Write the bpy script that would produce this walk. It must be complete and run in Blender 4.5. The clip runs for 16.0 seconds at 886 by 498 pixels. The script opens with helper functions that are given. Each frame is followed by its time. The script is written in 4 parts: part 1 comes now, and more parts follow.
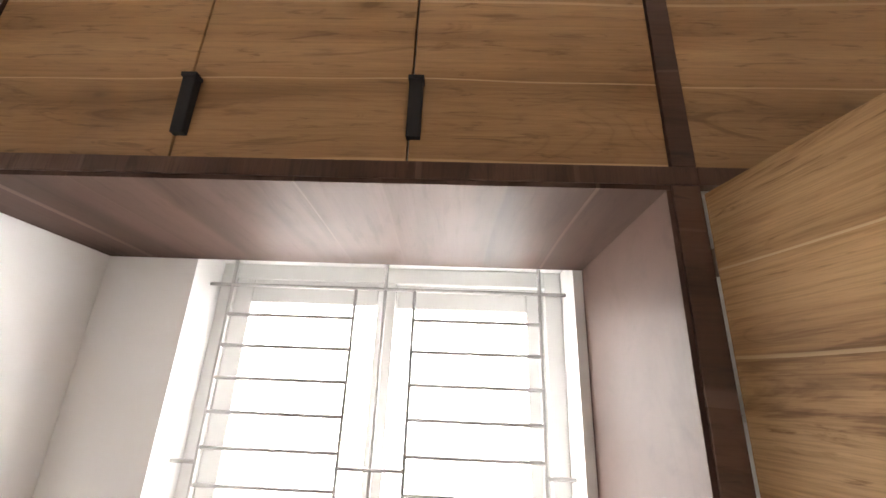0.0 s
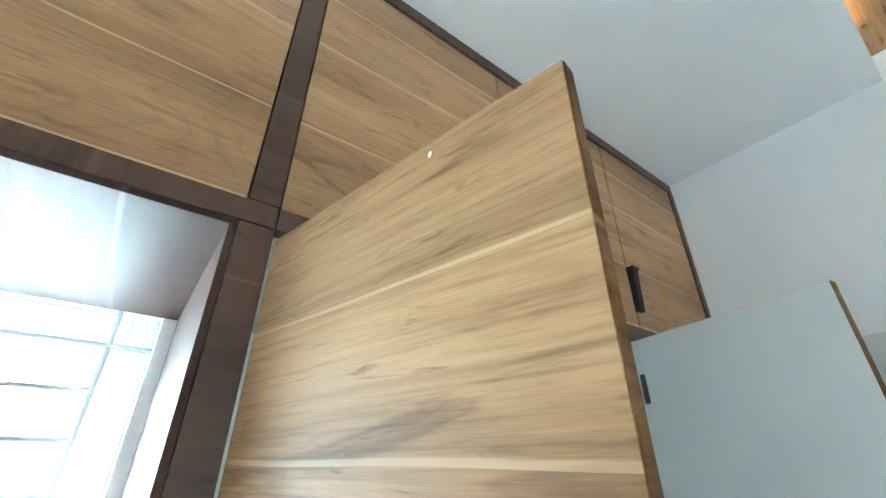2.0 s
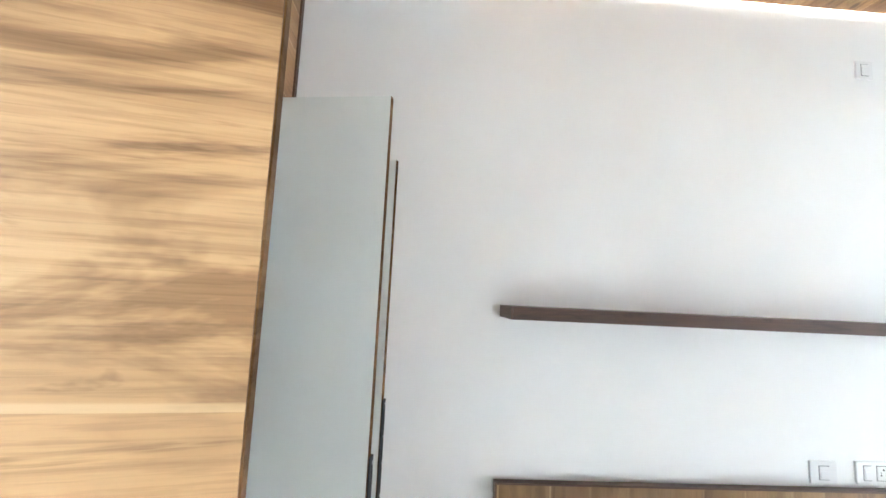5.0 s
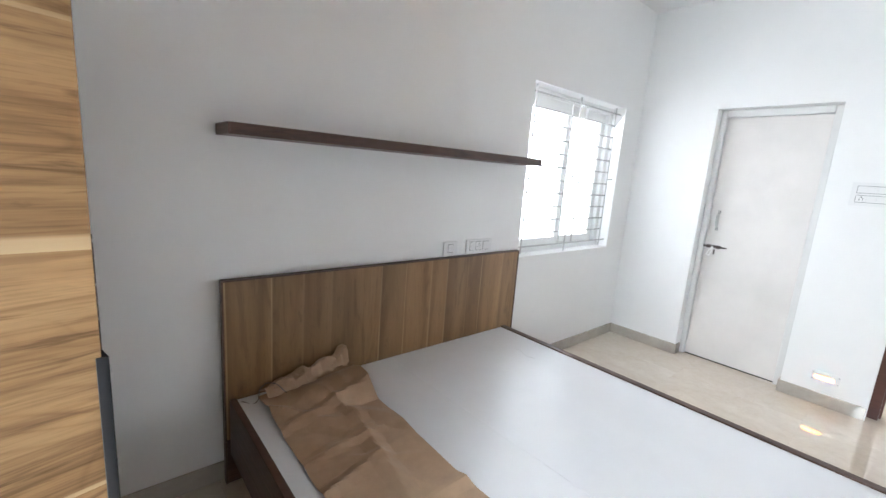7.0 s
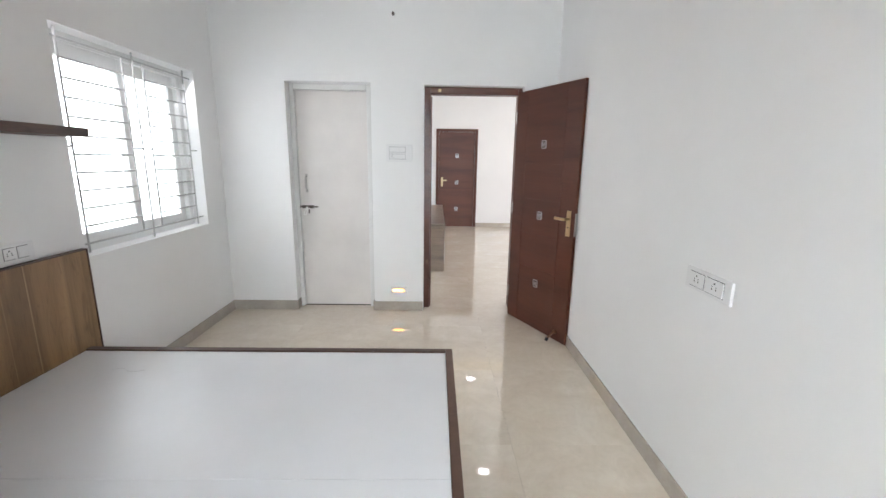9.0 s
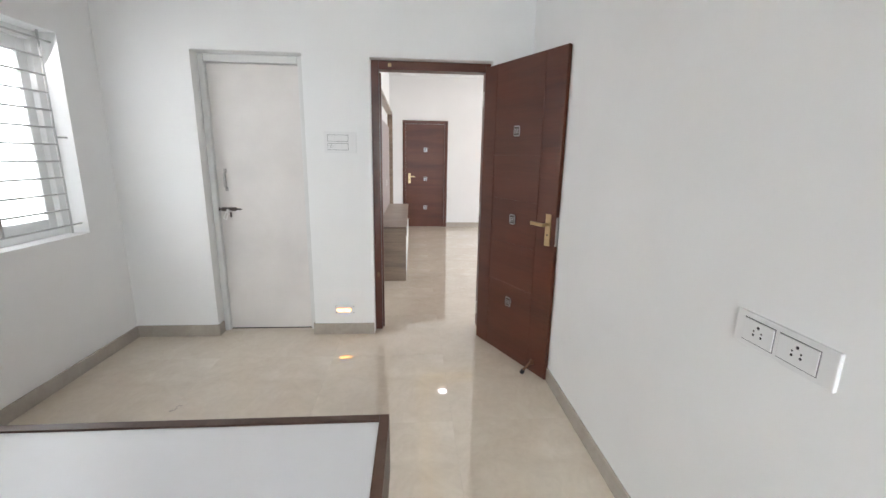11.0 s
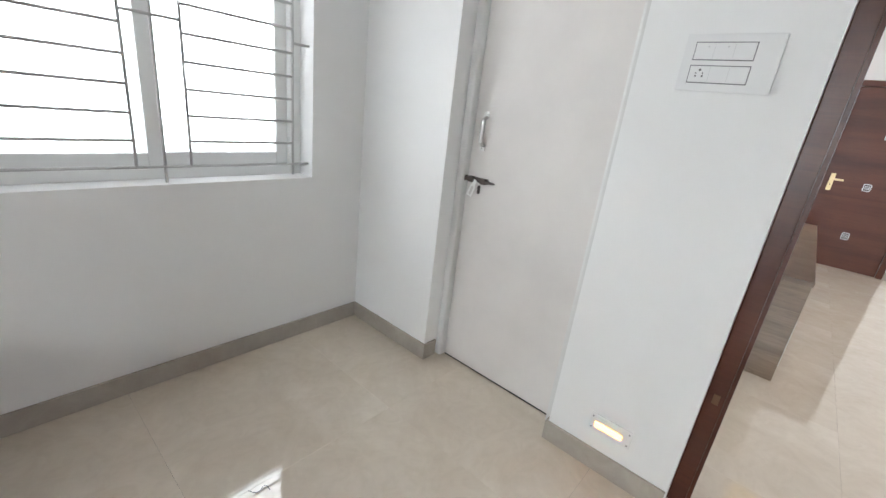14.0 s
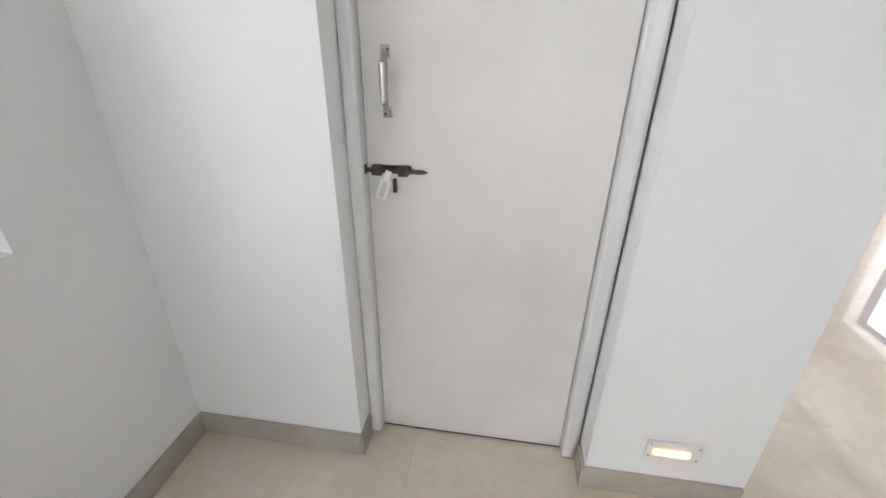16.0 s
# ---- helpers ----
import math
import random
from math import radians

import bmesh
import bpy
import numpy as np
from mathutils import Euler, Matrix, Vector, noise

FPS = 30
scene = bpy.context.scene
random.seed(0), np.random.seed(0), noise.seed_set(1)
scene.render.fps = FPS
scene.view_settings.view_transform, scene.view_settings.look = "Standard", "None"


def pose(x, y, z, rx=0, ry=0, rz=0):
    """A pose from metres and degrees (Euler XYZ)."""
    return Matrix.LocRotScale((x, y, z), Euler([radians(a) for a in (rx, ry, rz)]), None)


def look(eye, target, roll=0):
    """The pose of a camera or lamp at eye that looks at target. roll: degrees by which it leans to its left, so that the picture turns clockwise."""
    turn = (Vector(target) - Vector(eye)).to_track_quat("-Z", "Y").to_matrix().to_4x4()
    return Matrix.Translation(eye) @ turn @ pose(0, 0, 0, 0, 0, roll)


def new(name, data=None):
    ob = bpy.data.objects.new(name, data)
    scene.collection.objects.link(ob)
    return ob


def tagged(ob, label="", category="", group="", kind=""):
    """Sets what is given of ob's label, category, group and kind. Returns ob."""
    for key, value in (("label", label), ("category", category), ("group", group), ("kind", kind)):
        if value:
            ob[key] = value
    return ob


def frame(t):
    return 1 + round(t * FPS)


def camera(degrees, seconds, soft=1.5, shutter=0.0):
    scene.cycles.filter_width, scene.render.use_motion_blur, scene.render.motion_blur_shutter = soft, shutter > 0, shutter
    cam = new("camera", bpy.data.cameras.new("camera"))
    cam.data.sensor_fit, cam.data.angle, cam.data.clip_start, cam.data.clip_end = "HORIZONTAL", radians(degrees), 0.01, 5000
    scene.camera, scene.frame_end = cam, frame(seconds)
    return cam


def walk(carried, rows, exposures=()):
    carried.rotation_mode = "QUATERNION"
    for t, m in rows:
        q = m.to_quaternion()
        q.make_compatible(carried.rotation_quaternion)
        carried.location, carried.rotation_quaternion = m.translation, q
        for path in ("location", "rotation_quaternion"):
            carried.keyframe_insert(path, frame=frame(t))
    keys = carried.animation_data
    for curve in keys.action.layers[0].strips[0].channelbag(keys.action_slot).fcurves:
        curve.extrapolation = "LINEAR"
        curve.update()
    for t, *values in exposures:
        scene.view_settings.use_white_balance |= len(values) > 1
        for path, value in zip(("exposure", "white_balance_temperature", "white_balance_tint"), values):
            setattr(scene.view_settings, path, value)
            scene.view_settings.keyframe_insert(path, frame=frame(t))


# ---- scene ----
cam = camera(94.0, 16.0)
PATH = [
    (0, (-3.734, -1.953, 1.739), (-5.623, -2.026, 2.392), 2.4),
    (0.5, (-3.744, -1.932, 1.756), (-5.569, -1.806, 2.566), 2.2),
    (1, (-3.786, -1.847, 1.773), (-5.529, -1.467, 2.678), 1.6),
    (1.5, (-3.812, -1.739, 1.785), (-5.428, -1.035, 2.729), 0.7),
    (2, (-3.849, -1.623, 1.799), (-5.269, -0.582, 2.748), 0.2),
    (2.5, (-3.89, -1.524, 1.788), (-5.053, -0.174, 2.696), 0.3),
    (3, (-3.893, -1.477, 1.789), (-4.759, 0.119, 2.627), 0.3),
    (3.5, (-3.864, -1.48, 1.774), (-4.448, 0.284, 2.511), 0.9),
    (3.7, (-3.862, -1.486, 1.771), (-4.33, 0.335, 2.452), 1.0),
    (5.8, (-3.923, -1.768, 1.553), (-3.520, 0.190, 1.465), 4.0),
    (6, (-3.932, -1.808, 1.539), (-3.440, 0.127, 1.383), 4.2),
    (6.5, (-3.982, -1.863, 1.494), (-3.142, -0.070, 1.202), 4.1),
    (6.6, (-3.975, -1.873, 1.501), (-3.057, -0.123, 1.180), 4.3),
    (7, (-3.970, -1.905, 1.479), (-2.685, -0.415, 1.113), 4.1),
    (7.2, (-3.945, -1.938, 1.476), (-2.500, -0.609, 1.092), 4.0),
    (7.5, (-3.927, -1.967, 1.470), (-2.269, -0.922, 1.071), 3.7),
    (8, (-3.914, -1.960, 1.469), (-2.036, -1.402, 1.067), 2.5),
    (8.5, (-3.925, -1.972, 1.469), (-1.976, -1.790, 1.060), 1.5),
    (9, (-3.922, -1.983, 1.474), (-1.967, -2.020, 1.053), 0.9),
    (9.5, (-3.856, -1.977, 1.462), (-1.907, -2.103, 1.033), 0.8),
    (10, (-3.715, -2.004, 1.451), (-1.769, -2.164, 1.019), 0.8),
    (10.2, (-3.632, -2.036, 1.446), (-1.686, -2.201, 1.014), 0.8),
    (12.3, (-2.415, -2.309, 1.417), (-0.480, -2.149, 0.939), 3.0),
    (12.5, (-2.278, -2.293, 1.403), (-0.357, -2.027, 0.915), 3.7),
    (13, (-1.946, -2.203, 1.403), (-0.104, -1.629, 0.876), 5.5),
    (13.5, (-1.673, -2.112, 1.364), (-0.001, -1.176, 0.791), 6.9),
    (14, (-1.488, -1.909, 1.325), (-0.033, -0.701, 0.675), 6.9),
    (14.5, (-1.322, -1.675, 1.315), (0.097, -0.465, 0.591), 4.4),
    (15, (-1.118, -1.406, 1.303), (0.447, -0.451, 0.504), 1.6),
    (15.5, (-1.011, -1.172, 1.299), (0.701, -0.601, 0.436), 0.9),
    (16, (-0.974, -1.049, 1.313), (0.808, -0.786, 0.444), 0.8),
]
EXPOSURE = [
    (0.0, 0.65, 7250, 28), (0.5, 0.85, 7050, 27), (1.0, 1.2, 6200, 14), (1.5, 1.55, 5300, 2), (2.0, 1.85, 5250, 2), (2.5, 2.1, 5700, 9), (3.7, 2.3, 5900, 13),
    (6.0, 1.6, 5900, 17), (7.0, 0.98, 6100, 19), (7.5, 0.85, 6150, 19), (9.0, 0.5, 6350, 20), (12.5, 0.42, 6450, 20), (14.5, 0.4, 6350, 19), (16.0, 0.4, 6450, 21),
]
walk(cam, [(t, look(eye, target, roll)) for t, eye, target, roll in PATH], EXPOSURE)

# ---- world and large lights ----
world = bpy.data.worlds.new("sky")
scene.world = world
world.use_nodes = True
wn = world.node_tree
sky = wn.nodes.new("ShaderNodeTexSky")
sky.sky_type = "NISHITA"
sky.sun_disc = False
sky.sun_elevation = radians(50)
sky.sun_rotation = radians(200)
wn.links.new(sky.outputs[0], wn.nodes["Background"].inputs[0])
wn.nodes["Background"].inputs[1].default_value = 0.1


def area_lamp(name, eye, target, sx, sy, watts, colour=(1, 1, 1), spread=180):
    d = bpy.data.lights.new(name, "AREA")
    d.spread = radians(spread)
    d.shape, d.size, d.size_y, d.energy, d.color = "RECTANGLE", sx, sy, watts, colour
    ob = new(name, d)
    ob.matrix_basis = look(eye, target)
    return ob


# daylight standing in the window openings, and in one opening added to the hall
area_lamp("opening_daylight", (-5.72, -2.19, 1.84), (-3.3, -2.19, 0.35), 1.5, 1.5, 125, (0.89, 1.0, 0.98))
area_lamp("opening_daylight", (-0.96, 0.34, 1.62), (-1.1, -3, -0.6), 1.35, 1.25, 10, (0.97, 1.0, 0.99))
area_lamp("opening_daylight", (5.75, -5.0, 1.5), (0, -5.0, 1.5), 2.3, 1.3, 50, (0.94, 1.0, 0.98))
# added lamp in an unseen, assumed south opening, to brighten hall and bedroom
area_lamp("opening_daylight", (3.7, -6.75, 1.25), (3.7, 0, 1.25), 3.0, 2.3, 64, (0.94, 1.0, 0.98))

# ---- materials ----


def nodes_of(name):
    m = bpy.data.materials.new(name)
    m.use_nodes = True
    nt = m.node_tree
    return m, nt, nt.nodes["Principled BSDF"]


def ramp(nt, fac, stops):
    r = nt.nodes.new("ShaderNodeValToRGB")
    e = r.color_ramp.elements
    while len(e) < len(stops):
        e.new(0.5)
    for el, (p, c) in zip(e, stops):
        el.position, el.color = p, (*c, 1)
    nt.links.new(fac, r.inputs[0])
    return r.outputs[0]


def mapped(nt, scale, kind="Object", offset=None):
    tc = nt.nodes.new("ShaderNodeTexCoord")
    mp = nt.nodes.new("ShaderNodeMapping")
    mp.inputs["Scale"].default_value = scale
    nt.links.new(tc.outputs[kind], mp.inputs[0])
    if offset is not None:
        nt.links.new(offset, mp.inputs["Location"])
    return mp.outputs[0]


def noise_node(nt, vec, scale, detail=4, rough=0.55, distort=0.0):
    n = nt.nodes.new("ShaderNodeTexNoise")
    n.inputs["Scale"].default_value = scale
    n.inputs["Detail"].default_value = detail
    n.inputs["Roughness"].default_value = rough
    n.inputs["Distortion"].default_value = distort
    nt.links.new(vec, n.inputs["Vector"])
    return n.outputs["Fac"]


def mixed(nt, fac, a, b, mode="MIX"):
    m = nt.nodes.new("ShaderNodeMix")
    m.data_type, m.blend_type = "RGBA", mode
    for sock, val in ((m.inputs[0], fac), (m.inputs[6], a), (m.inputs[7], b)):
        if isinstance(val, (int, float)):
            sock.default_value = val
        elif isinstance(val, tuple):
            sock.default_value = (*val, 1)
        else:
            nt.links.new(val, sock)
    return m.outputs[2]


def bumped(nt, p, height, strength, dist):
    b = nt.nodes.new("ShaderNodeBump")
    b.inputs["Strength"].default_value = strength
    b.inputs["Distance"].default_value = dist
    nt.links.new(height, b.inputs["Height"])
    nt.links.new(b.outputs[0], p.inputs["Normal"])


def plain(name, colour, rough=0.5, metal=0.0, vary=0.06, scale=6.0, bump=0.0, bump_scale=200.0, coat=0.0):
    """A surface of one colour with soft stains and fine relief."""
    m, nt, p = nodes_of(name)
    vec = mapped(nt, (1, 1, 1))
    n = noise_node(nt, vec, scale, 5)
    lo = tuple(c * (1 - vary) for c in colour)
    hi = tuple(min(1, c * (1 + vary)) for c in colour)
    nt.links.new(ramp(nt, n, [(0.3, lo), (0.7, hi)]), p.inputs["Base Color"])
    p.inputs["Roughness"].default_value = rough
    p.inputs["Metallic"].default_value = metal
    p.inputs["Coat Weight"].default_value = coat
    p.inputs["Coat Roughness"].default_value = 0.08
    if bump:
        bumped(nt, p, noise_node(nt, vec, bump_scale, 3), bump, 0.002)
    return m


def calc(nt, op, a, b=0.0, c=None):
    n = nt.nodes.new("ShaderNodeMath")
    n.operation = op
    for sock, val in zip(n.inputs, (a, b, c)):
        if isinstance(val, (int, float)):
            sock.default_value = val
        elif val is not None:
            nt.links.new(val, sock)
    return n.outputs[0]


def grey(v):
    return (v, v, v)


def laminate(name, across, dark, mid, light, vein, rough=0.35, coat=0.2, plank=3.6, vein_width=0.05, vary=True, figure=1.0, knots=0.8, knot_scale=1.0, knot_size=1.0, grain=1.0, bands=0.7, spec=0.5, slant=0.10, clear=0.25, relief=0.05, coarse=1.0):
    """Wood-grain board: planks of uneven width, each paling away from a cream seam, with patches of flame figure, pores and knots;
    across: the axis that crosses the grain (0, 1 or 2)."""
    m, nt, p = nodes_of(name)
    info = nt.nodes.new("ShaderNodeObjectInfo")
    comb = nt.nodes.new("ShaderNodeCombineXYZ")
    shift = calc(nt, "MULTIPLY", info.outputs["Random"], 13.0 if vary else 0.0)
    for i in range(3):
        nt.links.new(shift, comb.inputs[i])
    off = comb.outputs[0]

    def stretched(along, cross):
        s = [along, along, along]
        s[across] = cross
        return mapped(nt, s, offset=off)

    warp = noise_node(nt, stretched(0.8, 0.9), 1.0, 2, 0.5)
    sep = nt.nodes.new("ShaderNodeSeparateXYZ")
    nt.links.new(stretched(1.3, 1.3), sep.inputs[0])
    pos = calc(nt, "MULTIPLY", calc(nt, "MULTIPLY_ADD", warp, slant, sep.outputs[across]), plank)
    uneven = nt.nodes.new("ShaderNodeTexNoise")
    uneven.noise_dimensions = "1D"
    uneven.inputs["Scale"].default_value = 0.8
    uneven.inputs["Detail"].default_value = 0.0
    nt.links.new(pos, uneven.inputs["W"])
    pos = calc(nt, "MULTIPLY_ADD", uneven.outputs["Fac"], 0.8, pos)
    within = calc(nt, "FRACT", pos)
    rnd = nt.nodes.new("ShaderNodeTexWhiteNoise")
    rnd.noise_dimensions = "1D"
    nt.links.new(calc(nt, "FLOOR", pos), rnd.inputs["W"])
    hsep = nt.nodes.new("ShaderNodeSeparateColor")
    nt.links.new(rnd.outputs["Color"], hsep.inputs[0])
    # growth rings cut lengthwise: contour lines of a drawn-out noise, shown in patches only
    flame = noise_node(nt, stretched(1.1, 5.5), 1.0, 2.0, 0.45, 0.6)
    rings = calc(nt, "PINGPONG", calc(nt, "MULTIPLY", flame, 44.0), 1.0)
    patch = ramp(nt, noise_node(nt, stretched(1.6, 4.0), 1.0, 1), [(0.48, grey(0.0)), (0.62, grey(1.0))])
    cloud = noise_node(nt, stretched(0.8, 7.0), 1.0, 3, 0.5, 0.5)
    swirl = noise_node(nt, stretched(5.5 * coarse, 38.0 * coarse), 1.0, 4, 0.6, 1.8)
    pores = noise_node(nt, stretched(16.0, 420.0), 1.0, 3, 0.6)
    fibre = noise_node(nt, stretched(2.0, 150.0), 1.0, 4, 0.6, 0.2)
    base = ramp(nt, cloud, [(0.30, dark), (0.45, mid), (0.62, light)])
    shade = ramp(nt, within, [(0.0, (0.86, 0.84, 0.81)), (0.10, (0.84, 0.82, 0.79)), (0.32, grey(1.0)), (1.0, (1.07, 1.07, 1.06))])
    base = mixed(nt, bands, base, shade, "MULTIPLY")
    base = mixed(nt, bands, base, ramp(nt, hsep.outputs[0], [(0.0, (0.80, 0.79, 0.78)), (0.5, grey(1.0)), (1.0, (1.12, 1.11, 1.09))]), "MULTIPLY")
    ringed = ramp(nt, rings, [(0.0, (0.72, 0.68, 0.64)), (0.25, (0.96, 0.96, 0.95)), (1.0, (1.05, 1.05, 1.04))])
    base = mixed(nt, mixed(nt, 1.0, patch, grey(0.5 * figure), "MULTIPLY"), base, mixed(nt, 1.0, base, ringed, "MULTIPLY"))
    base = mixed(nt, min(1.0, 0.75 * figure), base, ramp(nt, swirl, [(0.30, (0.50, 0.46, 0.42)), (0.40, grey(0.96)), (0.62, grey(1.0)), (0.70, (1.10, 1.09, 1.06))]), "MULTIPLY")
    blotch = noise_node(nt, stretched(2.2 * coarse, 15.0 * coarse), 1.0, 5, 0.6, 1.8)
    base = mixed(nt, 0.8 * figure, base, ramp(nt, blotch, [(0.34, (0.54, 0.49, 0.45)), (0.43, grey(0.96)), (0.66, (1.06, 1.06, 1.05))]), "MULTIPLY")
    base = mixed(nt, 0.5 * grain, base, ramp(nt, fibre, [(0.36, (0.76, 0.73, 0.70)), (0.5, grey(1.0)), (0.64, (1.10, 1.09, 1.07))]), "MULTIPLY")
    base = mixed(nt, 0.24 * grain, base, ramp(nt, pores, [(0.38, (0.62, 0.60, 0.57)), (0.50, grey(1.04))]), "MULTIPLY")
    ksep = nt.nodes.new("ShaderNodeSeparateXYZ")
    nt.links.new(stretched(1.9 * knot_scale, 3.6 * knot_scale), ksep.inputs[0])
    kuv = nt.nodes.new("ShaderNodeCombineXYZ")
    others = [i for i in range(3) if i != across]
    nt.links.new(calc(nt, "ADD", ksep.outputs[others[0]], ksep.outputs[others[1]]), kuv.inputs[0])
    nt.links.new(ksep.outputs[across], kuv.inputs[1])
    kn = nt.nodes.new("ShaderNodeTexVoronoi")
    kn.voronoi_dimensions = "2D"
    kn.inputs["Scale"].default_value = 1.0
    nt.links.new(kuv.outputs[0], kn.inputs["Vector"])
    ripple = calc(nt, "MULTIPLY_ADD", noise_node(nt, stretched(18.0, 40.0), 1.0, 2), 0.05, kn.outputs["Distance"])
    ksize = nt.nodes.new("ShaderNodeSeparateColor")
    nt.links.new(kn.outputs["Color"], ksize.inputs[0])
    ripple = calc(nt, "MULTIPLY_ADD", ksize.outputs[0], 0.055 * knot_size, ripple)
    base = mixed(nt, ramp(nt, ripple, [(0.055 * knot_size, grey(knots)), (0.075 * knot_size, grey(knots * 0.45)), (0.14 * knot_size, grey(0.0))]), base, tuple(c * 0.55 for c in dark))
    seam = ramp(nt, within, [(0.0, grey(0.9)), (vein_width * 0.75, grey(0.75)), (vein_width, grey(0.0))])
    seam = mixed(nt, 1.0, seam, ramp(nt, hsep.outputs[1], [(clear, grey(0.12)), (clear + 0.35, grey(1.0))]), "MULTIPLY")
    seam = mixed(nt, 1.0, seam, ramp(nt, noise_node(nt, stretched(2.5, 1.0), 1.0, 3), [(0.3, grey(0.4)), (0.6, grey(1.0))]), "MULTIPLY")
    base = mixed(nt, seam, base, vein)
    nt.links.new(base, p.inputs["Base Color"])
    nt.links.new(ramp(nt, fibre, [(0.3, grey(rough * (1.0 + 2.4 * relief))), (0.7, grey(rough * (1.0 - 2.0 * relief)))]), p.inputs["Roughness"])
    p.inputs["Specular IOR Level"].default_value = spec
    p.inputs["Coat Weight"].default_value = coat
    p.inputs["Coat Roughness"].default_value = max(0.15, rough * 0.7)
    if relief:
        bumped(nt, p, pores, relief, 0.002)
    return m


def glowing(name, colour, strength):
    m, nt, p = nodes_of(name)
    p.inputs["Base Color"].default_value = (*colour, 1)
    p.inputs["Emission Color"].default_value = (*colour, 1)
    p.inputs["Emission Strength"].default_value = strength
    return m


def glass_pane():
    m, nt, p = nodes_of("window_glass")
    p.inputs["Base Color"].default_value = (0.96, 0.99, 0.98, 1)
    p.inputs["Transmission Weight"].default_value = 1.0
    p.inputs["Roughness"].default_value = 0.03
    p.inputs["IOR"].default_value = 1.45
    return m


def tile_mat(name, lo, hi, rough=0.028):
    """Polished vitrified tile with faint clouds and veins."""
    m, nt, p = nodes_of(name)
    vec = mapped(nt, (1, 1, 1))
    a = noise_node(nt, vec, 2.2, 6, 0.6, 1.2)
    b = noise_node(nt, vec, 9.0, 5, 0.6, 2.0)
    base = ramp(nt, a, [(0.3, lo), (0.68, hi)])
    base = mixed(nt, 0.3, base, ramp(nt, b, [(0.35, (0.86, 0.84, 0.81)), (0.6, (1.04, 1.04, 1.04))]), "MULTIPLY")
    info = nt.nodes.new("ShaderNodeObjectInfo")
    base = mixed(nt, 0.5, base, ramp(nt, info.outputs["Random"], [(0, (0.985, 0.985, 0.98)), (1, (1.015, 1.015, 1.015))]), "MULTIPLY")
    nt.links.new(base, p.inputs["Base Color"])
    nt.links.new(ramp(nt, b, [(0.2, (rough * 0.7,) * 3), (0.8, (rough * 1.4,) * 3)]), p.inputs["Roughness"])
    p.inputs["Specular IOR Level"].default_value = 0.8
    p.inputs["Coat Weight"].default_value = 0.6
    p.inputs["Coat Roughness"].default_value = 0.015
    return m


PAINT = plain("white_wall_paint", (0.86, 0.86, 0.855), 0.75, vary=0.02, scale=1.5, bump=0.12, bump_scale=90)
CEIL = plain("white_ceiling_paint", (0.87, 0.87, 0.865), 0.8, vary=0.015, scale=2.0, bump=0.05, bump_scale=120)
TILE = tile_mat("floor_tile", (0.66, 0.572, 0.460), (0.77, 0.695, 0.59))
SKIRT = tile_mat("skirting_tile", (0.40, 0.355, 0.31), (0.50, 0.455, 0.40), 0.10)
GROUT = plain("tile_grout", (0.56, 0.49, 0.40), 0.8)
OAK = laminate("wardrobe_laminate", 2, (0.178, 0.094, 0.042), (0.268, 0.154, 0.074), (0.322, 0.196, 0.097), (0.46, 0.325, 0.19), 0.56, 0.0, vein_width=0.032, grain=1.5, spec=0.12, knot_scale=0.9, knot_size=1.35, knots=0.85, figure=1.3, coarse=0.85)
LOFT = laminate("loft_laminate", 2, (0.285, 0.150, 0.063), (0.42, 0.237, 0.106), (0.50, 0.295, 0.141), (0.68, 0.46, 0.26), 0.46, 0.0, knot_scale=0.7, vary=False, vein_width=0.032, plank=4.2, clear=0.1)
BOARD = laminate("headboard_laminate", 0, (0.165, 0.090, 0.036), (0.230, 0.130, 0.054), (0.28, 0.165, 0.072), (0.40, 0.26, 0.125), 0.42, 0.0, plank=5.0, vein_width=0.06, knots=0.6, grain=0.5, bands=1.0, clear=0.2, slant=0.03, figure=0.6)
WALNUT = laminate("walnut_laminate", 2, (0.058, 0.027, 0.017), (0.085, 0.042, 0.027), (0.108, 0.056, 0.038), (0.155, 0.092, 0.066), 0.44, 0.0, plank=2.4, vein_width=0.03, knots=0.2, bands=0.8, clear=0.1)
WALNUT_RAIL = laminate("walnut_rail_laminate", 1, (0.058, 0.027, 0.017), (0.085, 0.042, 0.027), (0.108, 0.056, 0.038), (0.155, 0.092, 0.066), 0.44, 0.0, plank=2.4, vein_width=0.03, knots=0.2, bands=0.8, clear=0.1)
WALNUT_GLOSS = laminate("glossy_walnut_laminate", 1, (0.055, 0.032, 0.025), (0.075, 0.045, 0.036), (0.095, 0.058, 0.047), (0.15, 0.10, 0.08), 0.50, 0.0, vein_width=0.03, knots=0.2, spec=0.06, relief=0.0, grain=0.3, figure=0.4)
MAHOGANY = laminate("mahogany_veneer", 2, (0.068, 0.0155, 0.0065), (0.087, 0.021, 0.009), (0.106, 0.027, 0.012), (0.110, 0.029, 0.013), 0.36, 0.0, plank=5.0, vein_width=0.008, figure=0.3, knots=0.0, grain=0.7, bands=0.25)
TEAK = laminate("ceiling_wood", 0, (0.27, 0.128, 0.045), (0.44, 0.232, 0.083), (0.54, 0.32, 0.135), (0.60, 0.37, 0.17), 0.45, 0.0, plank=4.0, vein_width=0.02, knots=1.0, knot_scale=2.5, knot_size=2.4, bands=0.6, figure=1.25, coarse=0.62, slant=0.2)
